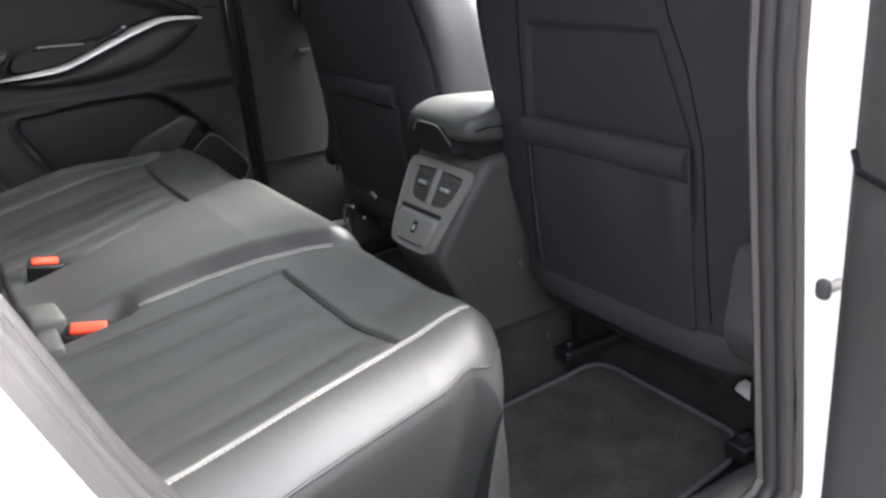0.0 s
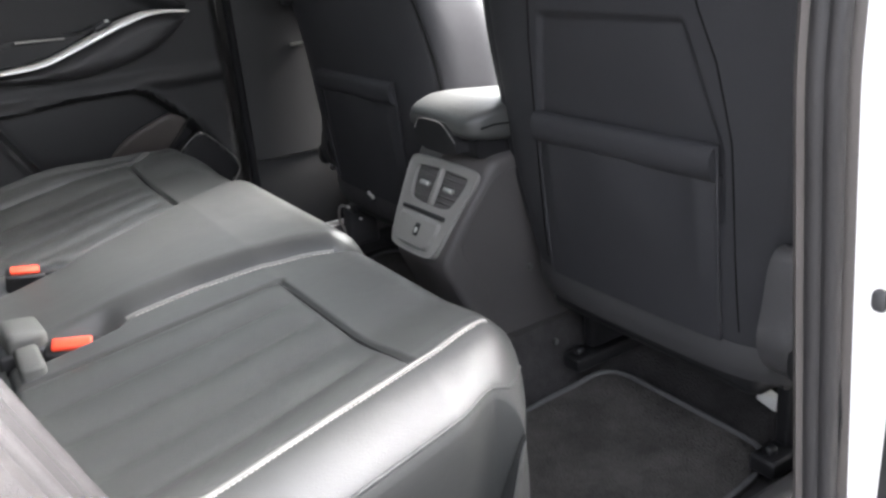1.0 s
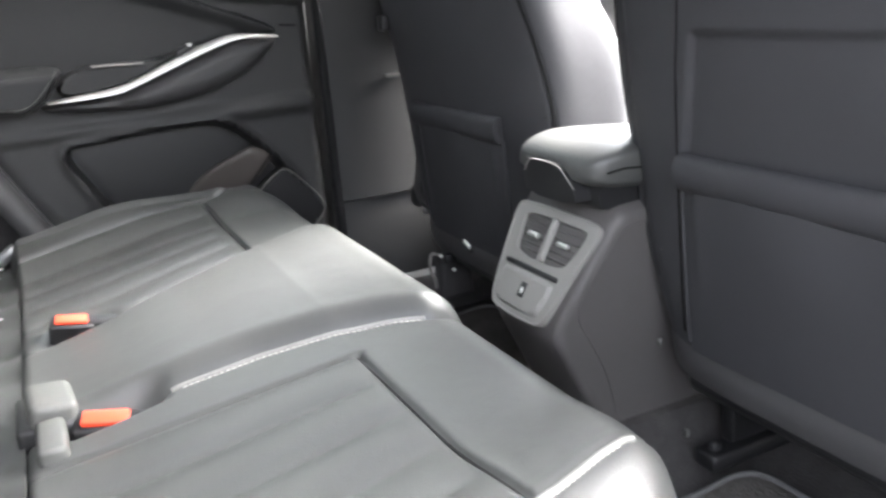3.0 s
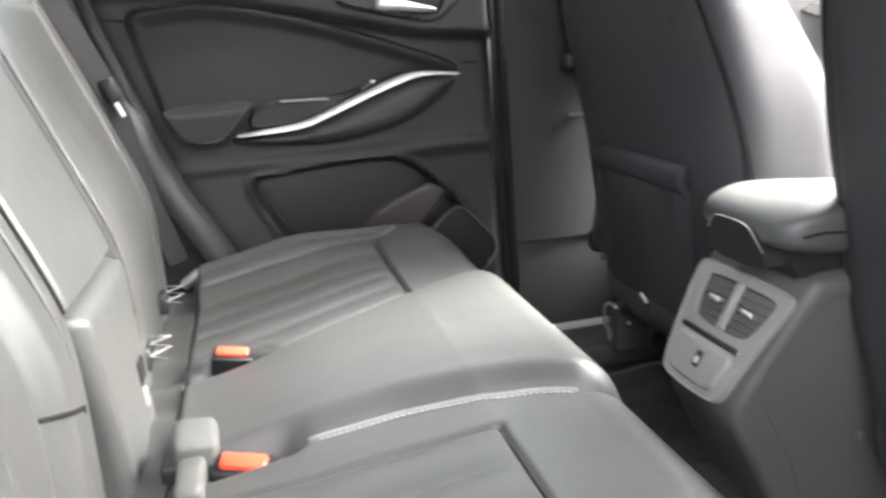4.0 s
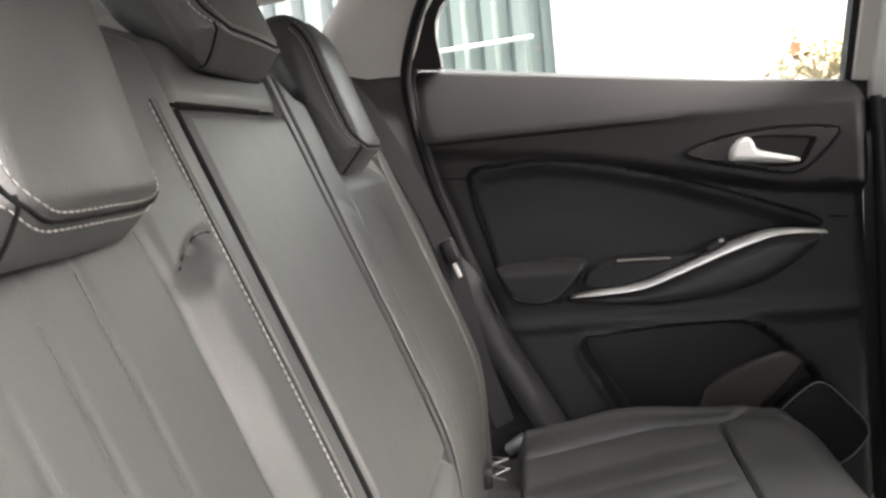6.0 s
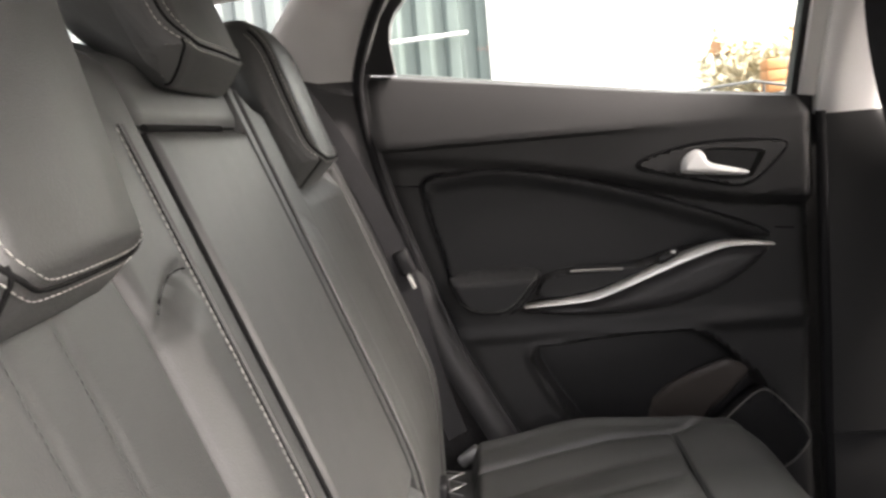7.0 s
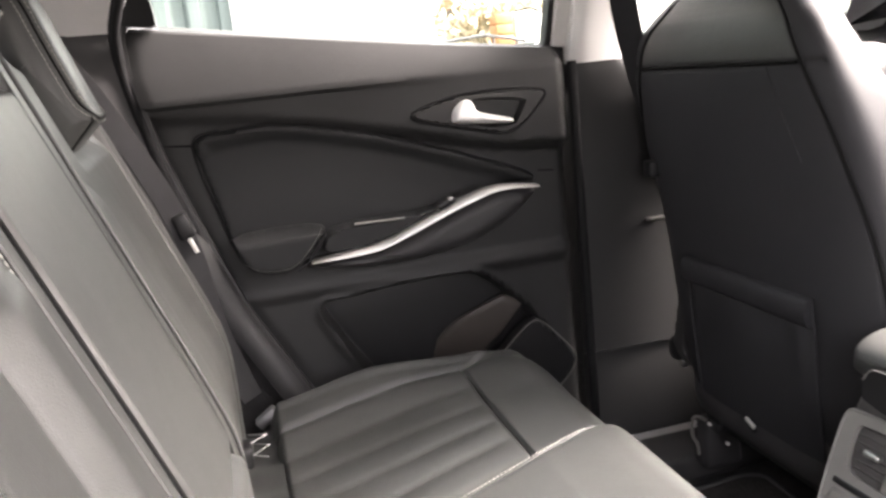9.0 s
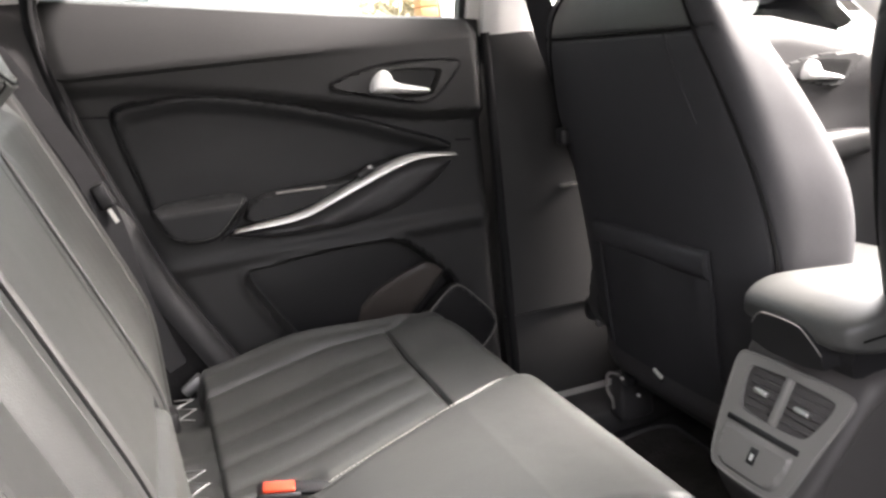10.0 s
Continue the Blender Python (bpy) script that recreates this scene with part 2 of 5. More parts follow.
def box(name, lo, hi, material, bevel=0.004, seg=2, rot=None, taper=None):
    bm = bmesh.new()
    bmesh.ops.create_cube(bm, size=1)
    lo, hi = Vector(lo), Vector(hi)
    for v in bm.verts:
        if taper and v.co.z > 0:
            v.co.x *= taper[0]
            v.co.y *= taper[1]
        v.co = Vector([(lo[k] + hi[k]) / 2 + v.co[k] * (hi[k] - lo[k]) for k in range(3)])
    if bevel:
        bmesh.ops.bevel(bm, geom=bm.edges[:], offset=bevel, segments=seg, profile=0.5, affect='EDGES')
    if rot is not None:
        c = (lo + hi) / 2
        bmesh.ops.transform(bm, matrix=Matrix.Translation(c) @ rot @ Matrix.Translation(-c), verts=bm.verts)
    me = bpy.data.meshes.new(name)
    bm.to_mesh(me)
    bm.free()
    me.polygons.foreach_set("use_smooth", [True] * len(me.polygons))
    me.set_sharp_from_angle(angle=radians(50))
    me.materials.append(material)
    return me


def superbox(name, centre, half, n, material, turn=None, nu=40, nv=64, shape=None):
    """A soft block: a sphere pushed out towards a box."""
    th = np.linspace(-math.pi / 2, math.pi / 2, nu)
    ph = np.linspace(0, 2 * math.pi, nv, endpoint=False)
    f = lambda c: np.sign(c) * np.abs(c) ** (2 / n)
    loops = []
    for t in th:
        a = np.stack([f(np.cos(t)) * f(np.cos(ph)), f(np.cos(t)) * f(np.sin(ph)), np.full(nv, f(np.sin(t)))], 1)
        if shape:
            a = shape(a)
        a = a * np.asarray(half)
        if turn is not None:
            a = a @ np.array(turn.to_3x3()).T
        loops.append(list(a + np.asarray(centre)))
    return loft(name, loops, material, caps=False, sharp=60)


def stitches(name, pts, material=THREAD, gap=0.0052, length=0.0041, r=0.00045):
    """A row of single thread stitches along a line."""
    pts = resample(pts, 0.001, closed=False)
    s = np.concatenate([[0], np.cumsum(np.linalg.norm(np.diff(pts, axis=0), axis=1))])
    verts, faces = [], []
    for a in np.arange(0, s[-1] - length, gap):
        p, q = (np.array([np.interp(t, s, pts[:, k]) for k in range(3)]) for t in (a, a + length))
        t = Vector(q - p).normalized()
        u = t.cross(Vector((0.2, 0.3, 0.93))).normalized()
        w = u.cross(t)
        base = len(verts)
        for c, k in ((p, 0.5), ((p + q) / 2, 1.0), (q, 0.5)):
            for g in range(5):
                ang = 2 * math.pi * g / 5
                verts.append(c + (np.array(u) * math.cos(ang) + np.array(w) * math.sin(ang)) * r * k)
        for i in range(2):
            for g in range(5):
                faces.append((base + i * 5 + g, base + i * 5 + (g + 1) % 5, base + i * 5 + 5 + (g + 1) % 5, base + i * 5 + 5 + g))
        faces += [tuple(base + g for g in range(5)), tuple(base + 10 + g for g in range(5))]
    me = bpy.data.meshes.new(name)
    me.from_pydata([tuple(map(float, v)) for v in verts], [], faces)
    me.polygons.foreach_set("use_smooth", [True] * len(me.polygons))
    me.materials.append(material)
    return me


# ---- large structure ----
def car_side_x(z):
    """The rear edge of the rear door opening."""
    return np.interp(z, [0.10, 0.20, 0.332, 0.494, 0.662, 0.774, 0.90, 0.966, 1.04, 1.10, 1.17],
                     [-0.10, -0.165, -0.248, -0.333, -0.394, -0.43, -0.458, -0.462, -0.435, -0.40, -0.345])


DOOR_FRONT = 0.288
sheet_ground = sheet("ground", np.array([[(x, y, -0.42) for y in (-60, -3, 3, 60)] for x in (-60, -3, 3, 60)], float), TARMAC)
part("ground", sheet_ground, label="worn asphalt yard around the parked car", category="ground", kind="structure")

# floor pan with its carpet, rising to the seat base and the tunnel
fx = np.linspace(-1.35, 1.5, 90)
fy = np.linspace(-0.70, 0.70, 90)
FX, FY = np.meshgrid(fx, fy, indexing="ij")
FZ = 0.0 + 0.10 * (1 - smooth(np.abs(FY + 0.01), 0.09, 0.15)) * smooth(FX, -0.1, 0.1) + 0.09 * (1 - smooth(FX, 0.0, 0.10))
FZ += 0.05 * smooth(np.abs(FY), 0.62, 0.66) + 0.05 * smooth(FX, 0.60, 0.68)
part("floor", sheet("floor", np.stack([FX, FY, FZ], 2), CARPET, back=(0, 0, -0.12)),
     label="black carpeted floor of the car", category="floor", kind="structure")


def opening_loop(grow, slant=0.0, fwd=0.0):
    """The outline of the rear door opening in x and z, grown outwards."""
    z = np.linspace(0.14, 1.15, 24)
    rear = [(car_side_x(q) + fwd, q) for q in z]
    front = [(DOOR_FRONT + 0.012 + slant * max(0, 0.62 - q), q) for q in z[::-1]]
    p = resample(rounded(rear + front, rounds=2), 0.02)
    c = np.roll(p, -1, 0) - np.roll(p, 1, 0)
    nrm = np.stack([c[:, 1], -c[:, 0]], 1) / np.linalg.norm(c, axis=1)[:, None]
    mid = p.mean(0)
    if ((p - mid) * nrm).sum() < 0:
        nrm = -nrm
    return p + nrm * grow


def side_body(s):
    """The painted side of the body round the rear door opening. s: -1 near side, 1 far side."""
    # grown outwards and across, first at the rear edge, then at the pillar
    steps = [(0.012, 0.69, 0.010, 0.69), (0.0, 0.708, 0.0, 0.70), (0.0, 0.748, 0.004, 0.722), (0.006, 0.752, 0.009, 0.724), (0.002, 0.760, 0.014, 0.728), (0.006, 0.797, 0.018, 0.730),
             (0.014, 0.803, 0.022, 0.744), (0.022, 0.82, 0.038, 0.768), (0.06, 0.835, 0.072, 0.83), (0.10, 0.85, 0.10, 0.85)]
    loops = []
    for g0, y0, g1, y1 in steps:
        a, b = opening_loop(g0, 0.11, 0.040), opening_loop(g1, 0.11, 0.040)
        k = smooth(a[:, 0], 0.0, 0.20)
        m = a + (b - a) * k[:, None]
        loops.append([(x, s * (y0 + (y1 - y0) * f - 0.45 * max(0, z - 0.9)), z) for (x, z), f in zip(m, k)])
    return loops


# near side: the open rear doorway
lp = side_body(-1)
near_body = thing("near_body_side", "white painted door frame of the open rear doorway", "car body", kind="structure")
part("door_jamb", loft("door_jamb", lp[6:], WHITE_PAINT, caps=False), near_body)
ring = np.array(lp[:7])
front_i = [i for i in range(ring.shape[1]) if ring[1, i, 0] > 0.1]
start = next(i for i in range(ring.shape[1]) if i in front_i and (i - 1) % ring.shape[1] not in front_i)
ring = np.roll(ring, -start, 1)
nf = len(front_i)
part("pillar_flange", sheet("pillar_flange", ring[:, :nf + 1], RUBBER_GREY), near_body, "dusty grey rubber flange on the pillar")
part("inner_flange", sheet("inner_flange", np.concatenate([ring[:, nf:], ring[:, :1]], 1), FLANGE_DARK), near_body, "dark plastic flange of the door opening")
for grow, y, r, m, nm in ((0.006, -0.728, 0.010, FLANGE_DARK, "door_seal"), (0.008, -0.776, 0.009, FLANGE_DARK, "seal_lip")):
    q = opening_loop(grow, 0.11, 0.040)
    part(nm, tube(nm, [(x, y + 0.45 * max(0, z - 0.9) + (0.045 if r < 0.0095 else 0.012) * float(smooth(x, 0.0, 0.2)), z) for x, z in q], r, m, closed=True, up=(0, 1, 0)), near_body)


def panel_xz(name, pts, y0, y1, material, parent=None, **tags):
    """A flat panel with thickness, its outline in x and z; the part over the belt leans inwards."""
    s = 1 if y0 > 0 else -1
    def place(uv, d):
        return np.stack([uv[:, 0], y0 - s * 0.45 * np.clip(uv[:, 1] - 0.9, 0, 1), uv[:, 1]], 1)
    return part(name, relief(name, pts, place, material, 0.03, back=(0, y1 - y0, 0)), parent, **tags)


z_low = np.linspace(0.10, 1.17, 20)
for s, nm in ((-1, "near"), (1, "far")):
    o = 0.10 if s < 0 else 0.06
    rear_edge = [(car_side_x(q) - o + (0.040 if s < 0 else 0), q) for q in z_low]
    panel_xz("rear_quarter_panel", [(-1.35, 0.0), (-0.12 - o, 0.0)] + rear_edge[:16] + [(-0.60, 0.98), (-1.35, 0.98)],
             s * 0.85, s * 0.80, WHITE_PAINT, label="white painted rear quarter panel of the car", category="car body", kind="structure")
    panel_xz("body_sill", [(-0.35, -0.16), (1.5, -0.16), (1.5, 0.075), (-0.35, 0.075)], s * 0.85, s * 0.72, WHITE_PAINT,
             label="white painted sill under the doors", category="car body", kind="structure")
    panel_xz("front_body_panel", [(DOOR_FRONT + 0.11, 0.05), (1.5, 0.05), (1.5, 0.80), (DOOR_FRONT + 0.11, 0.885)], s * 0.85, s * 0.80, WHITE_PAINT,
             label="white painted outer skin of the front door", category="car body", kind="structure")
    if s > 0:
        panel_xz("rear_door_skin", [(-0.17, 0.05), (0.40, 0.05), (0.40, 0.83), (-0.44, 0.92), (-0.40, 0.60)], 0.85, 0.80, WHITE_PAINT,
                 label="white painted outer skin of the rear door", category="car body", kind="structure")

# roof with its headliner, and the ends that close the cabin
ry = np.linspace(-0.60, 0.60, 24)
rx = np.linspace(-1.30, 0.72, 30)
RX, RY = np.meshgrid(rx, ry, indexing="ij")
RZ = 1.22 - 0.10 * (np.abs(RY) / 0.6) ** 3 - 0.05 * smooth(-RX, 0.5, 1.3)
part("ceiling", sheet("ceiling", np.stack([RX, RY, RZ], 2), HEADLINER, back=(0, 0, 0.05)),
     label="light grey cloth headliner under the roof", category="ceiling", kind="structure")
part("tailgate", box("tailgate", (-1.40, -0.70, 0.0), (-1.33, 0.70, 0.90), SHELL_METAL, 0.01), label="dark inside of the tailgate behind the seats",
     category="tailgate", kind="structure")
part("bulkhead", box("bulkhead", (1.42, -0.75, 0.0), (1.50, 0.75, 0.80), PLASTIC, 0.02), label="dark dashboard wall at the front of the cabin",
     category="dashboard", kind="structure")

# trims on both sides
for s in (1, -1):
    near_shift = 1.0 if s < 0 else 0.0
    # upper pillar trims, light grey, leaning in towards the roof
    def pillar_sheet(name, rows, material, back):
        """Rows from low to high: z, x rear, x front, y."""
        P = []
        for z, xa, xb, y in rows:
            u = np.linspace(0, 1, 12)
            P.append([(xa + (xb - xa) * k, s * (y - 0.012 * (1 - (2 * k - 1) ** 4)), z) for k in u])
        return sheet(name, np.array(P), material, back=(0, s * back, 0))
    part("b_pillar_trim_upper", pillar_sheet("b_pillar_trim_upper", [(0.835, 0.306, 0.400, 0.712), (0.857, 0.300, 0.405, 0.702), (0.95, 0.304, 0.402, 0.675), (1.05, 0.308, 0.398, 0.640), (1.17, 0.312, 0.395, 0.590)], PILLAR, 0.05),
         label="light grey plastic upper trim of the door pillar", category="pillar trim", kind="structure", group="upper pillar trims")
    part("b_pillar_trim_lower", pillar_sheet("b_pillar_trim_lower",
         [(0.10, 0.30 + near_shift * 0.072, 0.66, 0.722), (0.20, 0.30 + near_shift * 0.062, 0.66, 0.730), (0.284, 0.30 + near_shift * 0.053, 0.66, 0.735), (0.289, 0.30 + near_shift * 0.052, 0.66, 0.726), (0.40, 0.30 + near_shift * 0.041, 0.66, 0.728), (0.54, 0.30 + near_shift * 0.022, 0.64, 0.725),
          (0.70, 0.30 + near_shift * 0.016, 0.58, 0.715), (0.80, 0.30 + near_shift * 0.016, 0.48, 0.705), (0.853, 0.30 + near_shift * 0.016, 0.405, 0.696)], PLASTIC_SOFT, 0.05 if s > 0 else 0.004),
         label="dark grained plastic lower trim of the door pillar", category="pillar trim", kind="structure", group="lower pillar trims")
    part("c_pillar_trim", pillar_sheet("c_pillar_trim", [(0.976, -0.68, -0.458, 0.692), (0.990, -0.665, -0.452, 0.686), (1.02, -0.63, -0.435, 0.672), (1.07, -0.585, -0.412, 0.650), (1.12, -0.54, -0.372, 0.628), (1.19, -0.48, -0.31, 0.59)], PILLAR, 0.05),
         label="light grey plastic trim of the rear pillar", category="pillar trim", kind="structure", group="rear pillar trims")
    zz = np.linspace(0.12, 0.992, 41)
    P = []
    for z in zz:
        x1 = car_side_x(z) + (0.012 if s > 0 else 0.020)
        x0 = x1 - 0.062 - 0.30 * float(smooth(z, 0.60, 0.74))
        P.append([(x0 + (x1 - x0) * k, s * (0.695 - 0.022 * math.sin(math.pi * min(1, k * 1.1)) ** 0.5 + 0.02 * (k < 0.01)), z) for k in np.linspace(0, 1, 14)])
    part("quarter_trim", sheet("quarter_trim", np.array(P), PLASTIC, back=(0, s * (0.04 if s > 0 else 0.012), 0)),
         label="dark plastic quarter trim beside the rear seat", category="side trim", kind="structure", group="quarter trims")
    P = np.array([[(x, s * 0.748, z) for x in np.linspace(-1.33, car_side_x(z) - 0.03, 12)] for z in zz])
    part("arch_lining", sheet("arch_lining", P, CARPET, back=(0, s * 0.03, 0)),
         label="black lining of the wheel arch behind the trim", category="side trim", kind="structure", group="arch linings")
    part("a_pillar", tube("a_pillar", [(1.30, s * 0.70, 0.80), (0.92, s * 0.63, 1.04), (0.58, s * 0.57, 1.19)], 0.035, PILLAR, up=(0, 1, 0)),
         label="light grey front pillar beside the windscreen", category="pillar trim", kind="structure")
    part("roof_rail", tube("roof_rail", [(-1.3, s * 0.58, 1.10), (-0.5, s * 0.59, 1.15), (0.3, s * 0.59, 1.17), (0.72, s * 0.58, 1.18)], 0.035, HEADLINER, up=(0, 1, 0)),
         label="light grey roof rail lining over the doors", category="roof lining", kind="structure")
    part("sill_trim", box("sill_trim", (-0.15, min(s * 0.60, s * 0.72), 0.03), (1.3, max(s * 0.60, s * 0.72), 0.085), PLASTIC, 0.012),
         label="dark plastic sill trim at the door threshold", category="sill trim", kind="structure", group="sill trims")

# ---- far rear door ----
PAD = [(-0.374, 0.786), (-0.370, 0.798), (-0.355, 0.804), (-0.320, 0.807), (-0.262, 0.811), (-0.224, 0.808), (-0.176, 0.799), (-0.129, 0.789), (-0.034, 0.762), (0.061, 0.728), (0.138, 0.699), (0.197, 0.675), (0.220, 0.660),
       (0.214, 0.648), (0.128, 0.650), (0.048, 0.636), (-0.033, 0.612), (-0.181, 0.600), (-0.338, 0.600), (-0.345, 0.655), (-0.359, 0.706), (-0.369, 0.750)]
POCKET = [(-0.213, 0.484), (-0.153, 0.486), (-0.052, 0.495), (0.049, 0.498), (0.099, 0.491), (0.140, 0.460), (0.187, 0.408), (0.245, 0.325),
          (0.235, 0.24), (0.10, 0.22), (-0.06, 0.23), (-0.123, 0.33), (-0.165, 0.39)]
pocket_loop = rounded(POCKET, rounds=2)


def sill_z(x):
    return np.interp(x, [-0.47, -0.397, -0.19, 0.077, 0.265, 0.29], [0.990, 0.981, 0.950, 0.911, 0.889, 0.878])


def swoop_z(x):
    return np.interp(x, [-0.47, -0.36, -0.25, -0.157, -0.081, 0.014, 0.091, 0.159, 0.257, 0.29], [0.846, 0.838, 0.825, 0.808, 0.790, 0.766, 0.747, 0.732, 0.722, 0.720])


def door_skin(x, z):
    """How far the far rear door's panel stands across the car, before its pocket."""
    up = np.clip((z - 0.857) / np.maximum(sill_z(x) - 0.857, 0.01), 0, 1)
    belt = 0.684 + 0.023 * up + 0.030 * smooth(up, 0.93, 1.02)
    # the band under the crease falls back towards the rear, and comes level beside the handle
    away = 1 - smooth(x, -0.16, 0.10)
    band = 0.684 + away * (0.010 * smooth(0.857 - z, 0.0, 0.006) + 0.10 * np.clip(0.857 - z, 0, 0.12))
    y = np.where(z > 0.857, belt, band)
    below = swoop_z(x) - z
    y = y + (0.032 - 0.018 * away) * smooth(below, -0.003, 0.022)
    y = y - 0.010 * smooth(-z, -0.535, -0.512) + 0.012 * smooth(-z, -0.512, -0.48)
    y = y + 0.02 * smooth(x, 0.268, 0.292) + 0.004 * smooth(car_side_x(z) + 0.03 - x, 0, 0.03)
    return np.where(below > 0.05, np.minimum(y, 0.716 + 0.03 * smooth(x, 0.268, 0.292) + 0.006 * smooth(car_side_x(z) + 0.03 - x, 0, 0.03)), y)


rear = [(car_side_x(q) + 0.008, q) for q in np.linspace(0.16, 0.96, 24)]
DOOR = rear + [(-0.44, 0.986)] + [(x, float(sill_z(x))) for x in np.linspace(-0.40, 0.26, 14)] + [(0.283, 0.872)] + \
    [(DOOR_FRONT, q) for q in np.linspace(0.85, 0.17, 14)] + [(0.27, 0.15), (-0.12, 0.15)]


CUP = [(0.092, 0.806), (0.104, 0.812), (0.140, 0.812), (0.206, 0.803), (0.203, 0.795), (0.188, 0.768), (0.178, 0.757), (0.120, 0.760), (0.098, 0.770)]
cup_loop = rounded(CUP, rounds=1)


def door_place(uv, d):
    y = door_skin(uv[:, 0], uv[:, 1])
    y = y + 0.036 * (inside(uv, cup_loop) | (edge_distance(uv, cup_loop) < 0.004))
    ins = inside(uv, pocket_loop)
    dist = edge_distance(uv, pocket_loop)
    y = y + np.where(ins, 0.055 * smooth(dist, -0.001, 0.010), 0)
    y = y - np.where(~ins, 0.006 * np.exp(-((dist - 0.006) / 0.006) ** 2), 0)
    return np.stack([uv[:, 0], y, uv[:, 1]], 1)


def shrink(loop, k):
    loop = resample(loop, 0.006)
    c = np.roll(loop, -1, 0) - np.roll(loop, 1, 0)
    nrm = np.stack([c[:, 1], -c[:, 0]], 1) / np.maximum(np.linalg.norm(c, axis=1), 1e-9)[:, None]
    if ((loop - loop.mean(0)) * nrm).sum() < 0:
        nrm = -nrm
    return loop - nrm * k


door = thing("rear_door", "closed rear car door with dark trim panel, seen from the cabin", "car door")
part("trim_panel", relief("trim_panel", np.array(DOOR), door_place, PLASTIC_SOFT, 0.007, extra=[pocket_loop, shrink(pocket_loop, 0.009)] + [np.array([(x, float(sill_z(x)) - k) for x in np.linspace(-0.42, 0.27, 120)]) for k in (0.003, 0.0065, 0.010)], back=(0, 0.06, 0)),
             door, "dark soft-touch door trim with a storage pocket")
pad_loop = rounded(PAD, rounds=2)
PAD_TOP = resample(rounded(PAD[:13], False, 2), 0.006, closed=False)


def pad_place(uv, d):
    """A rolled upper rim, with the cloth sinking in below it."""
    t = np.min(np.linalg.norm(uv[:, None, :] - PAD_TOP[None], axis=2), axis=1)
    r = np.clip(d / 0.009, 0, 1)
    h = 0.017 * np.sqrt(1 - (1 - r) ** 2) - 0.014 * smooth(t, 0.008, 0.034) + 0.004 * smooth(t, 0.05, 0.14)
    y0 = 0.712 + 0.02 * smooth(-uv[:, 0], 0.36, 0.40)
    return np.stack([uv[:, 0], y0 - h, uv[:, 1]], 1)


pad = part("pad_insert", relief("pad_insert", pad_loop, pad_place, PAD_CLOTH, 0.006, back=(0, 0.02, 0)), door, "charcoal padded insert with a rolled rim")
EDGE = rounded([(-0.338, 0.612), (-0.346, 0.655), (-0.360, 0.706), (-0.370, 0.750), (-0.376, 0.786), (-0.371, 0.800), (-0.355, 0.806), (-0.330, 0.808)], False, 2)
part("pad_edge", tube("pad_edge", [(x, 0.712, z) for x, z in resample(EDGE, 0.008, closed=False)], 0.0022, RUBBER, up=(0, 1, 0)), pad)
# armrest: padded block behind, bulging body in front, grab recess and bright strip
ARM_PAD = [(-0.342, 0.630), (-0.335, 0.606), (-0.325, 0.582), (-0.310, 0.566), (-0.287, 0.557), (-0.250, 0.554), (-0.224, 0.566), (-0.200, 0.591), (-0.172, 0.625), (-0.200, 0.633), (-0.241, 0.635)]
ARM_BODY = [(-0.232, 0.556), (-0.102, 0.539), (-0.003, 0.541), (0.097, 0.558), (0.169, 0.596), (0.214, 0.636), (0.210, 0.646), (0.165, 0.655), (0.122, 0.655), (0.053, 0.632),
            (-0.049, 0.588), (-0.109, 0.573), (-0.212, 0.571)]
GRAB = [(-0.200, 0.575), (-0.10, 0.580), (-0.03, 0.605), (0.05, 0.640), (-0.03, 0.626), (-0.175, 0.628)]
STRIP_T = [(-0.212, 0.574), (-0.151, 0.581), (-0.093, 0.586), (-0.053, 0.600), (-0.003, 0.620), (0.046, 0.639), (0.085, 0.651), (0.122, 0.659), (0.16, 0.6565), (0.205, 0.650)]
STRIP_B = [(-0.212, 0.571), (-0.152, 0.571), (-0.093, 0.574), (-0.054, 0.587), (-0.004, 0.605), (0.045, 0.623), (0.084, 0.636), (0.122, 0.648), (0.16, 0.6495), (0.205, 0.646)]
def arm_pad_place(uv, d):
    x, z = uv[:, 0], uv[:, 1]
    low = np.clip(edge_distance(uv, ARM_RIM) / 0.012, 0, 1)
    h = (0.007 + 0.040 * smooth(0.637 - z, 0.0, 0.022)) * np.sqrt(1 - (1 - low) ** 2)
    return np.stack([x, 0.706 - h, z], 1)


arm_loop = rounded(ARM_PAD, rounds=1)
ARM_RIM = np.array([(-0.345, 0.640), (-0.335, 0.606), (-0.325, 0.582), (-0.310, 0.566), (-0.287, 0.557), (-0.250, 0.554), (-0.224, 0.566), (-0.200, 0.591), (-0.165, 0.633), (-0.160, 0.50), (-0.40, 0.50), (-0.40, 0.64)])
arm_pad = part("armrest_pad", relief("armrest_pad", arm_loop, arm_pad_place, PAD_CLOTH, 0.005, back=(0, 0.015, 0)), door, "padded end of the armrest")
seam_line = np.array([(-0.318, 0.580), (-0.306, 0.570), (-0.286, 0.563), (-0.252, 0.561), (-0.230, 0.571), (-0.208, 0.594), (-0.184, 0.622)])
for k, nm in ((0.0, "seam"), (0.005, "stitching")):
    q = seam_line + np.array((-0.2 * k, k))
    q = resample(rounded(q, False, 2), 0.005, closed=False)
    q3 = np.stack([q[:, 0], arm_pad_place(q, None)[:, 1] - 0.0008, q[:, 1]], 1)
    part(nm, tube(nm, q3, 0.0013, RUBBER, n=6, up=(0, 1, 0)) if nm == "seam" else stitches(nm, q3, GREYPLASTIC), arm_pad)
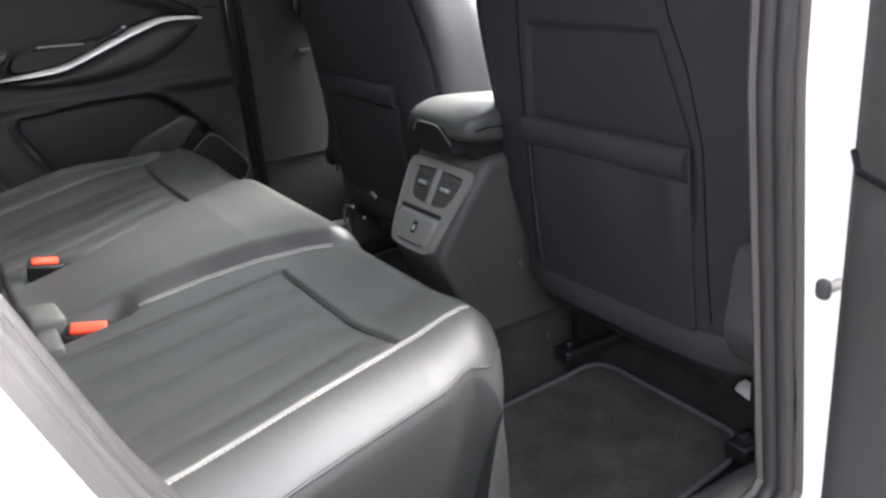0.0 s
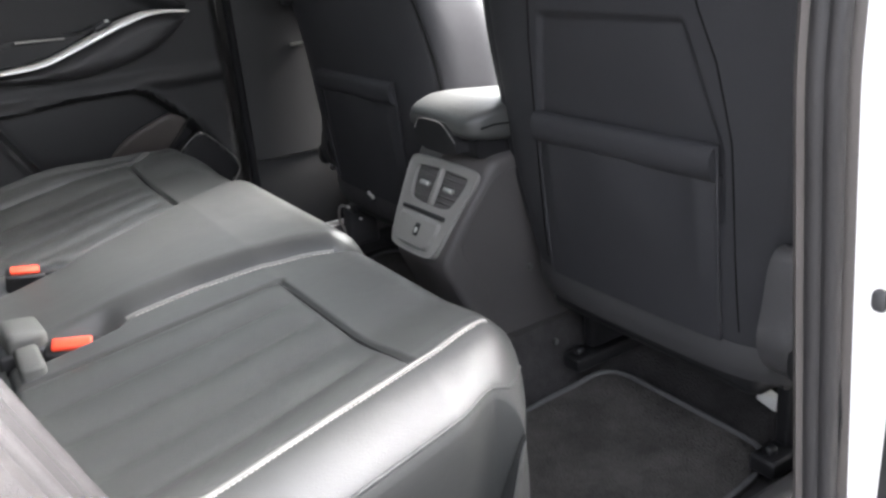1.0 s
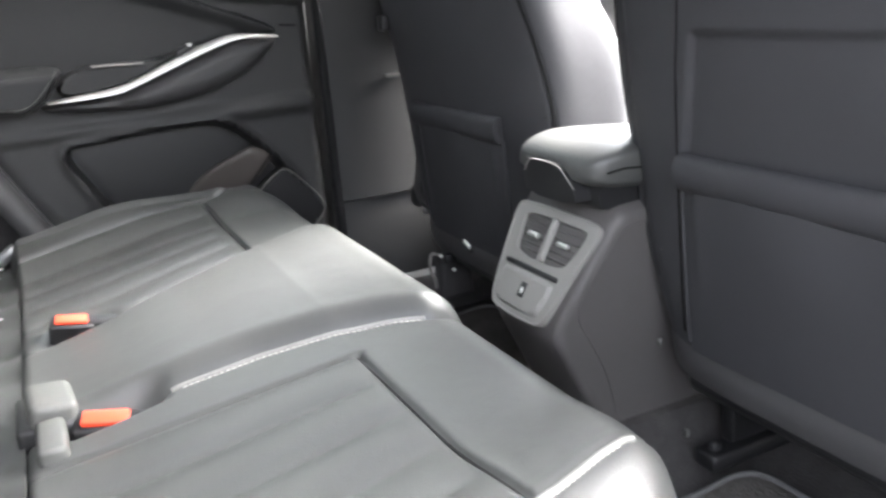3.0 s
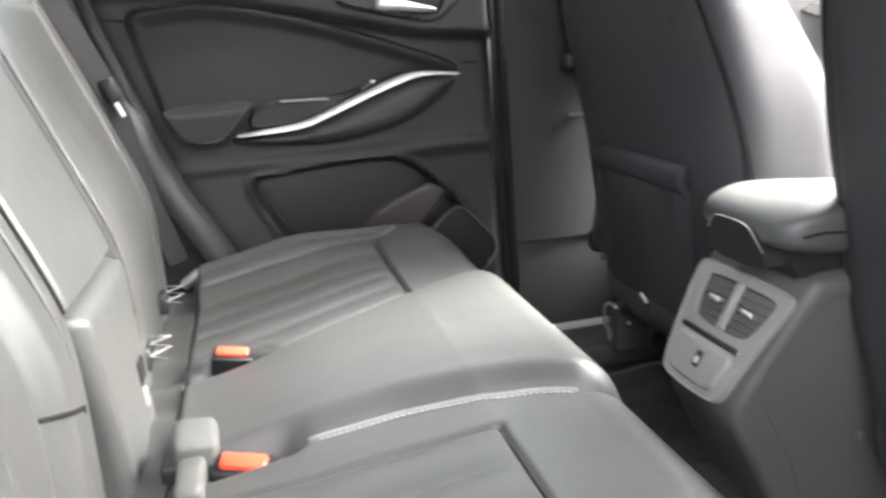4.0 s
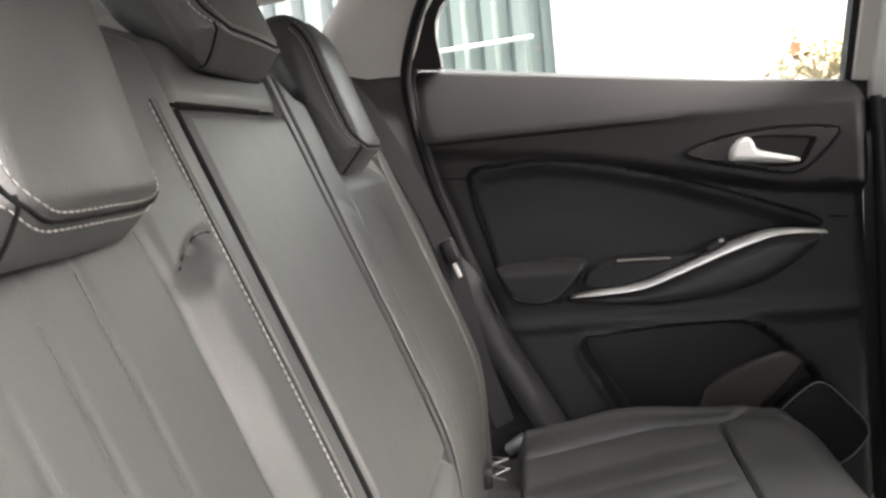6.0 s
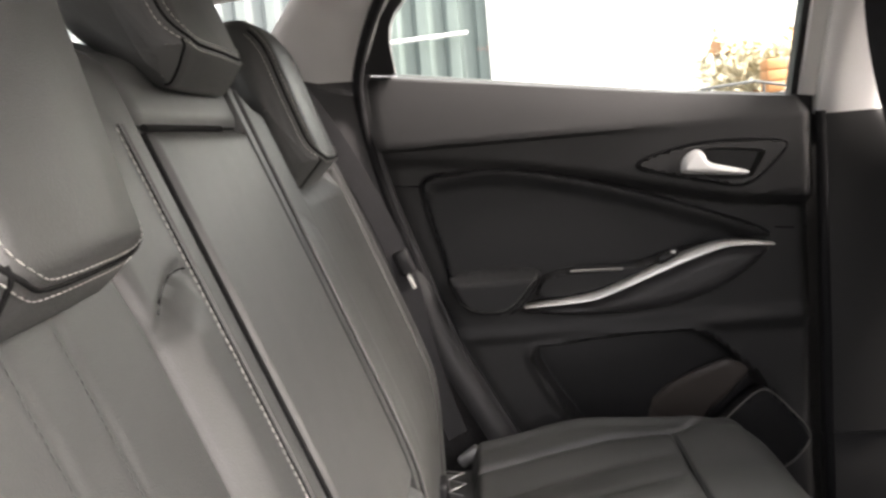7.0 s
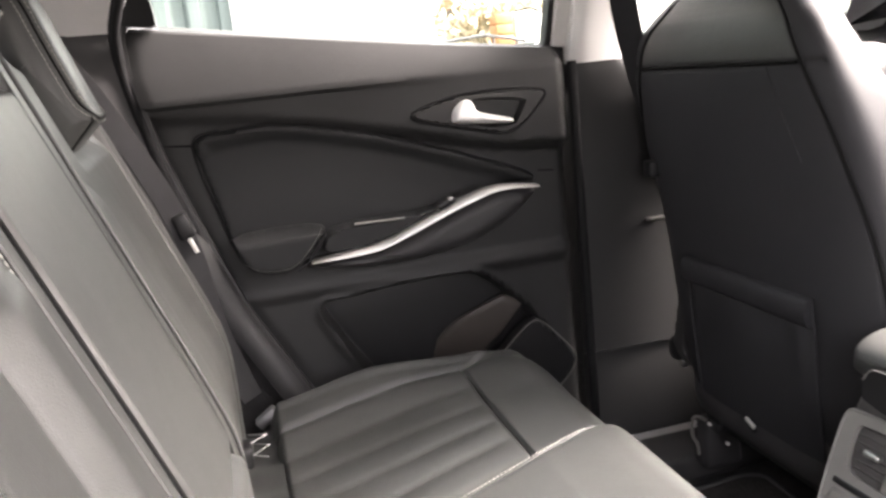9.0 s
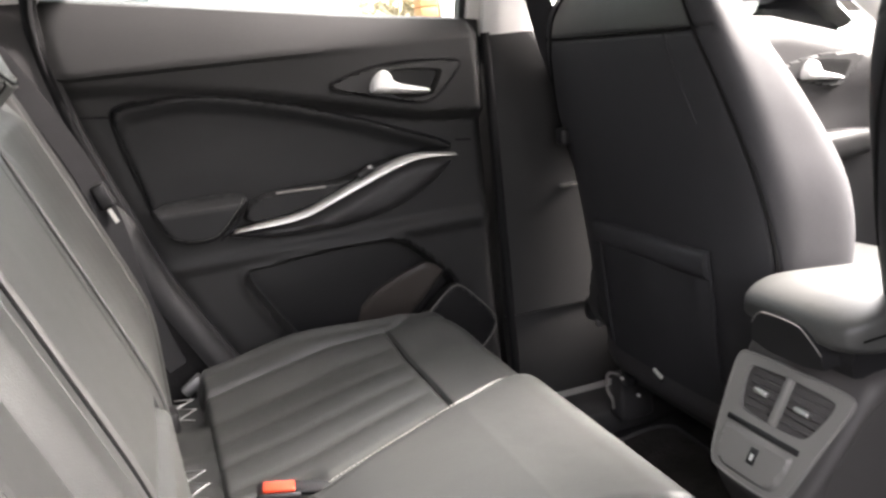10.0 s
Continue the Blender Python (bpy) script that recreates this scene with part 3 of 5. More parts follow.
part("armrest_body", plate("armrest_body", rounded(ARM_BODY, rounds=2), 0.705, 0.048, 0.030, PLASTIC, 0.006, back=0.02), door, "dark bulging armrest body")
part("grab_recess", plate("grab_recess", rounded(GRAB, rounds=2), 0.70, 0.033, 0.006, PAD_CLOTH, 0.004, back=0.02), door)
part("recess_lip", tube("recess_lip", [(-0.13, 0.666, 0.6265), (-0.042, 0.668, 0.6235)], 0.0022, GREYPLASTIC, up=(0, 1, 0)), door)
st = resample(rounded(STRIP_T, False, 2), 0.006, closed=False)
sb = resample(rounded(STRIP_B, False, 2), 0.006, closed=False)
k = np.linspace(0, 1, 70)
st = np.stack([np.interp(k, np.linspace(0, 1, len(st)), st[:, c]) for c in (0, 1)], 1)
sb = np.stack([np.interp(k, np.linspace(0, 1, len(sb)), sb[:, c]) for c in (0, 1)], 1)
cross = [(0.0, 0.675), (0.02, 0.653), (0.2, 0.6500), (0.5, 0.6505), (0.8, 0.6535), (0.98, 0.658), (1.0, 0.675)]
part("chrome_strip", loft("chrome_strip", [[(b[0] + (t[0] - b[0]) * f, y, b[1] + (t[1] - b[1]) * f) for f, y in cross] for t, b in zip(st, sb)], CHROME, sharp=45), door, "satin chrome strip along the armrest")
part("window_switch", box("window_switch", (0.015, 0.655, 0.634), (0.05, 0.672, 0.646), BLACK, 0.003, rot=Euler((0, radians(-24), 0)).to_matrix().to_4x4()), door, "black window switch")
part("switch_cap", box("switch_cap", (0.036, 0.652, 0.645), (0.044, 0.660, 0.650), CHROME, 0.001), door)
part("armrest_line", tube("armrest_line", [(-0.236, 0.6575, 0.562), (-0.214, 0.657, 0.577), (-0.194, 0.657, 0.600), (-0.182, 0.660, 0.620)], 0.0022, RUBBER, up=(0, 1, 0)), door)
# inner handle
BEZEL = [(-0.018, 0.793), (0.02, 0.810), (0.083, 0.823), (0.160, 0.825), (0.225, 0.819), (0.246, 0.812), (0.235, 0.795), (0.205, 0.765), (0.180, 0.748), (0.155, 0.744), (0.108, 0.757), (0.03, 0.776)]
def bezel_place(uv, d):
    """A thin surround with the handle's recess sunk into it."""
    r = np.clip(d / 0.004, 0, 1)
    deep = np.where(inside(uv, cup_loop), smooth(edge_distance(uv, cup_loop), 0.0, 0.006), 0)
    return np.stack([uv[:, 0], 0.689 - 0.009 * np.sqrt(1 - (1 - r) ** 2) + 0.026 * deep, uv[:, 1]], 1)


bez = part("handle_bezel", relief("handle_bezel", rounded(BEZEL, rounds=2), bezel_place, PLASTIC_SOFT, 0.005, extra=[cup_loop, cup_loop + (cup_loop.mean(0) - cup_loop) * 0.16], back=(0, 0.01, 0)), door, "dark surround of the inner handle")
part("bezel_line", tube("bezel_line", [(x, 0.6835, z) for x, z in resample(rounded(BEZEL, rounds=2), 0.01)], 0.0022, RUBBER, closed=True, up=(0, 1, 0)), bez)
# dark plate on the recess floor, painting its depth of shade
part("handle_cup", plate("handle_cup", cup_loop + (cup_loop.mean(0) - cup_loop) * 0.10, 0.7045, 0.001, 0.001, SEAM, 0.008), bez, "near-black plate painting the shade of the handle recess")
LEVER = [(0.062, 0.777), (0.064, 0.795), (0.080, 0.813), (0.097, 0.815), (0.107, 0.805), (0.109, 0.790), (0.140, 0.781), (0.177, 0.771), (0.178, 0.765), (0.168, 0.762), (0.10, 0.770), (0.067, 0.773)]
part("handle_lever", plate("handle_lever", rounded(LEVER, rounds=2), lambda x, z: 0.684 + 0.20 * (z - 0.78), 0.022, 0.010, SILVER, 0.003, back=0.004), bez, "satin chrome door pull lever")
# pocket fittings
# black sheet darkens the shallow pocket as deep shade would
part("pocket_lining", plate("pocket_lining", shrink(pocket_loop, 0.012), lambda x, z: door_skin(x, z) + 0.0535, 0.001, 0.001, BLACK, 0.012, back=0.002), door, "black sheet painting the shade inside the pocket")
HOLDER = [(0.004, 0.350), (0.037, 0.382), (0.059, 0.398), (0.101, 0.418), (0.140, 0.434), (0.152, 0.433), (0.186, 0.413), (0.180, 0.404), (0.146, 0.368), (0.102, 0.330), (0.09, 0.26), (-0.01, 0.26)]
part("bottle_holder", plate("bottle_holder", rounded(HOLDER, rounds=1), lambda x, z: door_skin(x, z) + 0.054 - 0.036 * np.clip((x - 0.0 + 0.45 * (z - 0.38)) / 0.16, 0, 1) ** 0.8, 0.004, 0.006, HOLDER_BROWN, 0.007, back=0.01), door, "brownish moulded bottle holder in the pocket")
SPK = [(0.105, 0.315), (0.150, 0.360), (0.188, 0.388), (0.207, 0.382), (0.240, 0.345), (0.276, 0.300), (0.262, 0.272), (0.230, 0.240), (0.13, 0.20), (0.08, 0.22)]
spk = part("speaker_grille", plate("speaker_grille", rounded(SPK, rounds=2), 0.708, 0.012, 0.006, BLACK, 0.006, back=0.02), door, "black speaker grille")
part("grille_rim", tube("grille_rim", [(x, 0.6975, z) for x, z in resample(rounded(SPK, rounds=2), 0.01)], 0.0013, GREYPLASTIC, closed=True, up=(0, 1, 0)), spk)
for a, b in (((-0.43, 0.793), (-0.374, 0.787)), ((0.228, 0.666), (0.284, 0.661)), ((0.10, 0.335), (0.18, 0.42))):
    part("panel_joint", tube("panel_joint", [(x, float(door_skin(np.array([x]), np.array([z]))[0]) - 0.0005, z) for x, z in (a, ((a[0] + b[0]) / 2, (a[1] + b[1]) / 2), b)], 0.0016, RUBBER, up=(0, 1, 0)), door)
# window of the far rear door
WIN = [(-0.397, 0.975), (-0.19, 0.944), (0.077, 0.905), (0.272, 0.883), (0.276, 1.15), (0.10, 1.175), (-0.28, 1.165), (-0.385, 1.085), (-0.405, 1.045)]


def glass_place(y0):
    return lambda uv, d: np.stack([uv[:, 0], y0 - np.sign(y0) * 0.42 * np.clip(uv[:, 1] - 0.88, 0, 1), uv[:, 1]], 1)


pane = part("window_pane", relief("window_pane", np.array(WIN), glass_place(0.755), GLASS, 0.05, back=(0, 0.004, 0)), door, "clear side window glass")
pane.visible_shadow = False
FRAME_R = [(-0.464, 0.978), (-0.462, 0.986), (-0.430, 0.984), (-0.404, 0.980), (-0.397, 0.981), (-0.403, 1.045), (-0.383, 1.085), (-0.30, 1.15), (-0.26, 1.175), (-0.36, 1.185), (-0.405, 1.10), (-0.437, 1.04)]
part("window_frame", relief("window_frame", rounded(FRAME_R, rounds=1), glass_place(0.735), BLACK, 0.012, back=(0, 0.03, 0)), door, "black rear corner of the window frame")
FRAME_F = [(0.266, 0.885), (0.277, 0.882), (0.283, 1.17), (0.272, 1.17)]
part("window_frame", relief("window_frame", np.array(FRAME_F), glass_place(0.735), BLACK, 0.012, back=(0, 0.03, 0)), door, "black front upright of the window frame")
part("frame_cover", relief("frame_cover", np.array([(0.277, 0.888), (0.302, 0.884), (0.318, 1.17), (0.283, 1.17)]), glass_place(0.722), PILLAR, 0.012, back=(0, 0.02, 0)), door, "light grey cover on the frame")
part("sill_seal", tube("sill_seal", [(x, 0.750, float(sill_z(np.array(x))) + 0.0005) for x in np.linspace(-0.40, 0.262, 50)], 0.0030, PLASTIC, up=(0, 1, 0)), door, "dark wiper seal along the glass")
part("corner_cover", box("corner_cover", (-0.475, 0.742, 0.90), (-0.402, 0.752, 0.984), BLACK, 0.003), door, "black cover behind the window corner")
part("corner_cover", box("corner_cover", (0.258, 0.728, 0.80), (0.312, 0.742, 0.890), BLACK, 0.003), door, "black cover behind the window corner")
# black seal round the far door
q = [p for p in opening_loop(-0.001)]
cut = next(i for i in range(len(q)) if q[i][0] > 0.1 and q[i][1] > 0.862 and not (q[(i + 1) % len(q)][0] > 0.1 and q[(i + 1) % len(q)][1] > 0.862))
q = q[cut + 1:] + q[:cut + 1]
part("door_seal", tube("door_seal", [(x - (0.004 if x < 0 else -0.004), 0.70 - 0.45 * max(0, z - 0.92), z) for x, z in q if z < 0.862 or x < 0.1], 0.0095, RUBBER, up=(0, 1, 0)),
     label="black rubber seal round the closed rear door", category="door seal", kind="structure")

# ---- far front door, beyond the seat ----
fd = thing("front_door", "closed front car door with grey trim and chrome handle", "car door")
FD = [(0.63, 0.12), (1.36, 0.12), (1.36, 0.735), (1.15, 0.772), (1.0, 0.800), (0.395, 0.865), (0.465, 0.80), (0.565, 0.70), (0.625, 0.54)]
def fd_place(uv, d):
    x, z = uv[:, 0], uv[:, 1]
    y = 0.70 - 0.02 * smooth(z, 0.60, 0.70) + 0.05 * smooth(z, np.interp(x, [0.4, 1.0, 1.36], [0.80, 0.77, 0.68]), np.interp(x, [0.4, 1.0, 1.36], [0.875, 0.84, 0.745]))
    return np.stack([x, y, z], 1)
# lighter plastic than the rear door's trim, painting in windscreen light and glare
part("trim_panel", relief("trim_panel", np.array(FD), fd_place, PLASTIC, 0.015, back=(0, 0.05, 0)), fd, "dark front door trim, lightened for windscreen glare")
off = np.array([0.953, -0.085])
fb = part("handle_bezel", plate("handle_bezel", rounded([np.array(p) + off for p in BEZEL], rounds=2), 0.682, 0.008, 0.004, PLASTIC_SOFT, 0.006), fd)
# no recess here: a near-black plate on the bezel paints its shade
part("handle_cup", plate("handle_cup", cup_loop + off, 0.6745, 0.002, 0.002, SEAM, 0.006), fb, "near-black plate painting the shade of the handle recess")
part("handle_lever", plate("handle_lever", rounded([np.array(p) + off for p in LEVER], rounds=2), 0.675, 0.02, 0.01, SILVER, 0.005), fb, "satin chrome door pull lever")
part("armrest", superbox("armrest", (1.02, 0.675, 0.535), (0.22, 0.040, 0.035), 3, PLASTIC_SOFT), fd)
fg = part("window_pane", relief("window_pane", np.array([(0.41, 0.86), (1.0, 0.83), (1.30, 0.75), (1.0, 1.03), (0.78, 1.15), (0.41, 1.16)]), glass_place(0.755), GLASS, 0.06, back=(0, 0.004, 0)), fd, "clear side window glass")
fg.visible_shadow = False

# windscreen and rear window
WS = np.array([[(1.40 - 0.66 * v, y * (1 - 0.16 * v), 0.80 + 0.395 * v - 0.03 * (y / 0.66) ** 2 * v) for y in np.linspace(-0.66, 0.66, 14)] for v in np.linspace(0, 1, 10)])
screen = part("windscreen", sheet("windscreen", WS, GLASS), label="clear sloping windscreen over the dashboard", category="windscreen", kind="structure")
RW = np.array([[(-1.36 + 0.06 * v, y * (1 - 0.10 * v), 0.90 + 0.25 * v) for y in np.linspace(-0.66, 0.66, 10)] for v in np.linspace(0, 1, 6)])
back_pane = part("rear_window", sheet("rear_window", RW, GLASS), label="clear rear window over the tailgate", category="window", kind="structure")
screen.visible_shadow = back_pane.visible_shadow = False

# ---- near rear door, swung open ----
od = thing("open_rear_door", "opened white rear car door with dark inner trim", "car door")
hinge = Matrix.Translation((0.274, -0.80, 0)) @ Euler((0, 0, radians(180 + 68))).to_matrix().to_4x4()


def on_door(me):
    me.transform(hinge)
    return me


part("door_skin", on_door(box("door_skin", (0.03, 0.075, -0.05), (0.72, 0.14, 0.86), WHITE_PAINT, 0.02)), od, "white painted outer skin")
OD = [(-0.004, 0.02), (0.55, 0.02), (0.70, 0.50), (0.74, 0.86), (-0.004, 0.88)]
# the panel's lighter grey stands for sky light falling on it
part("trim_panel", on_door(relief("trim_panel", np.array(OD), lambda uv, d: np.stack([uv[:, 0], 0.03 - 0.012 * smooth(uv[:, 0], 0.0, 0.02) - 0.02 * smooth(uv[:, 1], 0.55, 0.60) * smooth(uv[:, 0], 0.02, 0.1), uv[:, 1]], 1), SKYLIT_TRIM, 0.02, back=(0, 0.04, 0))), od, "dark inner trim panel, colour lightened for skylight")
part("trim_joint", on_door(tube("trim_joint", [(-0.004, 0.029, 0.575), (0.02, 0.017, 0.565), (0.30, 0.010, 0.54)], 0.003, RUBBER, up=(0, 1, 0))), od)
strap = thing("door_check_strap", "metal door check strap between pillar and open door", "door check")
part("arm", box("arm", (0.302, -0.796, 0.438), (0.330, -0.787, 0.448), GREYPLASTIC, 0.004), strap)
part("bolt_head", superbox("bolt_head", (0.304, -0.790, 0.443), (0.005, 0.007, 0.010), 3, PLASTIC, nu=12, nv=16), strap)


# ---- rear bench ----
def near_seam(x):
    return np.interp(x, [-0.42, -0.25, -0.19, -0.08, -0.02, 0.05, 0.093, 0.16], [-0.100, -0.102, -0.108, -0.120, -0.136, -0.158, -0.180, -0.20])


def far_seam(x):
    return np.interp(x, [-0.42, -0.20, -0.10, 0.0, 0.08, 0.16], [0.140, 0.150, 0.180, 0.208, 0.236, 0.248])


def bolster_edge(x):
    """Where the outer bolster of a cushion begins to roll over."""
    return 0.562 - 0.20 * np.asarray(x) * (1 - 0.5 * smooth(-np.asarray(x), 0.1, 0.4))


def outer_seam(x, y):
    """The outer border of an insert: it lies further in on the far seat, and runs out to the edge at the front."""
    far = np.interp(x, [-0.42, -0.30, -0.20, -0.10, 0.0, 0.04, 0.075, 0.16], [0.520, 0.530, 0.540, 0.540, 0.524, 0.534, 0.545, 0.545])
    return np.where(np.asarray(y) > 0, far, bolster_edge(x) - 0.024)


def inner_seam(x, y):
    """The inner border of an insert: near seat, far seat."""
    x = np.asarray(x, float)
    return np.where(np.asarray(y) < 0, 0.210 - 0.12 * np.clip(-x, 0, 1), far_seam(x) + 0.010)


def cushion_z(x, y):
    """The height of the bench's upholstery."""
    a = np.abs(y)
    os_ = outer_seam(x, y)
    z = 0.372 - 0.17 * np.clip(-x, 0, 1) + 0.006 * smooth(x, 0.0, 0.08)
    be = bolster_edge(x) - 0.024
    z = z + (0.018 + 0.05 * np.clip(-x, 0, 0.3)) * smooth(a, be - 0.13, be)
    z = z + np.where(np.asarray(y) > 0, 0.008 * smooth(a - be, 0.0, 0.02) - 0.016 * smooth(a - be, 0.015, 0.05),
                     0.006 * smooth(a - be, -0.020, 0.0) - 0.030 * np.clip((a - be) / 0.062, 0, 1) ** 1.8)
    z = z + np.where(np.asarray(y) > 0, 0.015, 0.006) * np.exp(-((x + 0.14) / 0.10) ** 2) * smooth(a, be - 0.05, be + 0.02)
    mid = smooth(y - near_seam(x), 0.0, 0.035) * smooth(far_seam(x) - y, 0.0, 0.035)
    z = z + (0.018 - 0.01 * smooth(-x, 0.12, 0.3)) * mid
    side = 1 - smooth(y - near_seam(x), -0.005, 0.005) * smooth(far_seam(x) - y, -0.005, 0.005)
    # long channels of the insert, and the seams round it
    ain = inner_seam(x, y)
    f = np.clip((a - ain) / (os_ - ain), 0, 1)
    ins = side * smooth(-x, -0.002, 0.006) * (a > ain) * (a < os_)
    ph = (f * 5) % 1.0
    z = z + ins * smooth(-x, 0.0, 0.035) * (0.0085 * np.sqrt(np.clip(1 - (2 * ph - 1) ** 2, 0, 1)) - 0.0045)
    z = z + side * groove(x, 0.0035, 0.006) * (a > ain - 0.003) * (a < os_ + 0.003)
    z = z + side * groove(a - ain, 0.0035, 0.0045) * smooth(-x, -0.01, 0.0)
    z = z + side * groove(a - os_ + 0.003, 0.005, 0.008) * smooth(-x, -0.13, -0.09)
    z = z + groove(y - near_seam(x), 0.005, 0.012) + groove(y - far_seam(x), 0.005, 0.012)
    z = z - 0.022 * np.exp(-((x + 0.228) / 0.046) ** 4 - ((y + 0.108) / 0.020) ** 4) - 0.020 * np.exp(-((x + 0.238) / 0.040) ** 4 - ((y - 0.168) / 0.019) ** 4)
    return z - 0.03 * smooth(-x, 0.300, 0.322) ** 2


def cushion_grid(kind):
    xs = np.concatenate([np.linspace(-0.322, -0.012, 84), np.linspace(-0.0095, 0.0095, 10), np.linspace(0.012, 0.095, 18), 0.095 + 0.050 * np.sin(np.linspace(0.1, math.pi / 2, 10)), 0.145 - 0.070 * np.linspace(0.1, 1, 8)])
    du = np.concatenate([np.zeros(112), -0.058 * (1 - np.cos(np.linspace(0.1, math.pi / 2, 10))), -0.058 - 0.20 * np.linspace(0.1, 1, 8)])
    rows = []
    for x, dz in zip(xs, du):
        if kind == "middle":
            t = np.linspace(0, 1, 66)
            y = near_seam(min(x, 0.15)) + (far_seam(min(x, 0.15)) - near_seam(min(x, 0.15))) * t
            dv = np.zeros_like(y)
        else:
            inner = -near_seam(min(x, 0.15)) if kind == "near" else far_seam(min(x, 0.15))
            xc = min(x, 0.10)
            ain, os_ = float(inner_seam(xc, -1 if kind == "near" else 1)), float(outer_seam(xc, -1 if kind == "near" else 1))
            end, roll = float(bolster_edge(xc)), 0.045
            if kind == "near":
                end, roll = end + 0.038, 0.022
            q0 = 0.75 if kind == "near" else 0.0
            top = np.concatenate([np.linspace(inner, ain - 0.001, 22), np.linspace(ain, os_ - 0.001, 50), np.linspace(os_, end, 20)])
            q = np.linspace(q0 + 0.12, math.pi / 2, 9)
            wide, deep = roll * (1 - math.sin(q0)), roll * math.cos(q0)
            y = np.concatenate([top, end + roll * (np.sin(q) - math.sin(q0)), end + wide - 0.045 * np.linspace(0.12, 1, 7)])
            dv = np.concatenate([np.zeros(92), -roll * (math.cos(q0) - np.cos(q)), -deep - 0.20 * np.linspace(0.12, 1, 7)])
            if kind == "near":
                y = -y
        c = np.clip((np.abs(y) - 0.40) / 0.215, 0, 1)
        shift = -0.122 * (1 - np.sqrt(1 - c ** 2)) * (smooth(x, -0.01, 0.145) if kind == "near" else smooth(x, -0.06, 0.10))
        X = x + shift
        Z = cushion_z(np.clip(x, -1, 0.10), y) + dz + dv
        rows.append(np.stack([np.full_like(y, 1.0) * X, y, np.maximum(Z, 0.07)], 1))
    return np.array(rows)


def cushion_part(kind):
    return sheet("cushion_" + kind, cushion_grid(kind), LEATHER, sharp=60)


bench = thing("rear_bench", "charcoal leather rear bench cushion with stitched channels", "car seat")
part("near_cushion", cushion_part("near"), bench, "charcoal leather outer seat with long channels")
part("middle_cushion", cushion_part("middle"), bench, "raised plain middle seat")
part("far_cushion", cushion_part("far"), bench, "charcoal leather outer seat with long channels")
part("base", box("base", (-0.40, -0.54, 0.07), (0.08, 0.54, 0.20), SEAM, 0.02), bench)


for kind in ("near", "far"):
    G = cushion_grid(kind)
    last = 116 if kind == "near" else 106
    edge = []
    for i in range(30, last):
        j = 93.5 if kind == "near" else 92.0
        edge.append(G[i, int(j)] + (G[i, int(j) + 1] - G[i, int(j)]) * (j - int(j)))
    if kind == "near":
        edge += [G[116 + k // 3, 93 - k] for k in range(1, 12)]
    edge = np.array(edge) + np.array((0.0, 0.0, 0.0005))
    part("edge_piping", tube("edge_piping", resample(rounded(edge[::3], False, 2), 0.012, closed=False), 0.0019, LEATHER, n=8), bench, "piping round the cushion's edge")


def on_cushion(fy, x0, x1, lift=0.0012, n=60):
    x = np.linspace(x0, x1, n)
    y = fy(x)
    return np.stack([x, y, cushion_z(x, y) + lift], 1)


# highlight on the piping comes from its pale colour
part("piping", tube("piping", on_cushion(lambda x: near_seam(x) - 0.007, -0.17, 0.088, 0.002), 0.0034, PIPING), bench, "piping beside the middle seat, painted pale as if lit")
part("stitching", stitches("stitching", on_cushion(lambda x: near_seam(x) - 0.013, -0.16, 0.085), gap=0.0064, length=0.0050, r=0.0007), bench, "pale thread seam")
part("stitching", stitches("stitching", on_cushion(lambda x: far_seam(x) + 0.006, -0.19, 0.09, 0.0030), gap=0.0064, length=0.0050, r=0.0009), bench, "pale thread seam")
for kind in ("near", "far"):
    G = cushion_grid(kind)
    up = np.array((0.0, 0.0, 0.0014))
    if kind == "near":
        # bolster piping, its lit edge painted in pale grey
        part("piping", tube("piping", resample(G[8:114, 74] + up, 0.010, closed=False), 0.0026, PIPING), bench, "piping along the bolster, painted pale as if lit")
        part("stitching", stitches("stitching", G[8:112, 75] + np.array((0.0, 0.0, 0.0014)), r=0.00065), bench, "pale thread seam")
    row = G[88, 22:73].copy()
    row[:, 2] = np.convolve(np.pad(row[:, 2], 6, mode="edge"), np.ones(13) / 13, mode="valid") + 0.0006
    part("seam", tube("seam", row, 0.0020, SEAM, n=6), bench)


# the three-part backrest
def lean(z):
    z = np.asarray(z, float)
    d = z - 0.50
    return -0.363 - 0.375 * (d + np.sqrt(d ** 2 + 0.0016)) / 2 + 0.02 * np.minimum(d, 0)


def back_bulge(a, z, k=1.0):
    """Side bolsters and the recessed insert of an outer backrest."""
    arch = z + 0.030 * np.clip((a - 0.180) / 0.07, 0, 2) ** 2
    crown = smooth(a, 0.166, 0.195) * (1 - smooth(a, 0.222, 0.254))
    b = 0.005 * smooth(a, 0.118, 0.126) + 0.011 * k * crown * (1 - smooth(arch, 0.774, 0.800))
    b = b - 0.004 * smooth(a, 0.240, 0.262)
    b = b + k * groove(arch - 0.798, 0.0035, 0.004) * smooth(a, 0.166, 0.175) * (1 - smooth(a, 0.25, 0.255))
    b = b + groove(a - 0.255 - 0.15 * np.clip(z - 0.775, 0, 1), 0.004, 0.004) * (1 - smooth(z, 0.84, 0.86))
    b = b + (0.026 if k == 1.0 else 0.004) * smooth(a, 0.515, 0.55) * (1 - smooth(z, 0.82, 0.88))
    for c in (0.337, 0.384, 0.431, 0.478):
        b = b + k * groove(a - c, 0.004, 0.0012)
    b = b + groove(a - 0.518, 0.004, 0.006)
    b = b - 0.010 * (1 - smooth(a, 0.123, 0.131)) - 0.07 * smooth(a, 0.545, 0.60) ** 2
    inner = 0.03 * (1 - smooth(a, 0.16, 0.24))
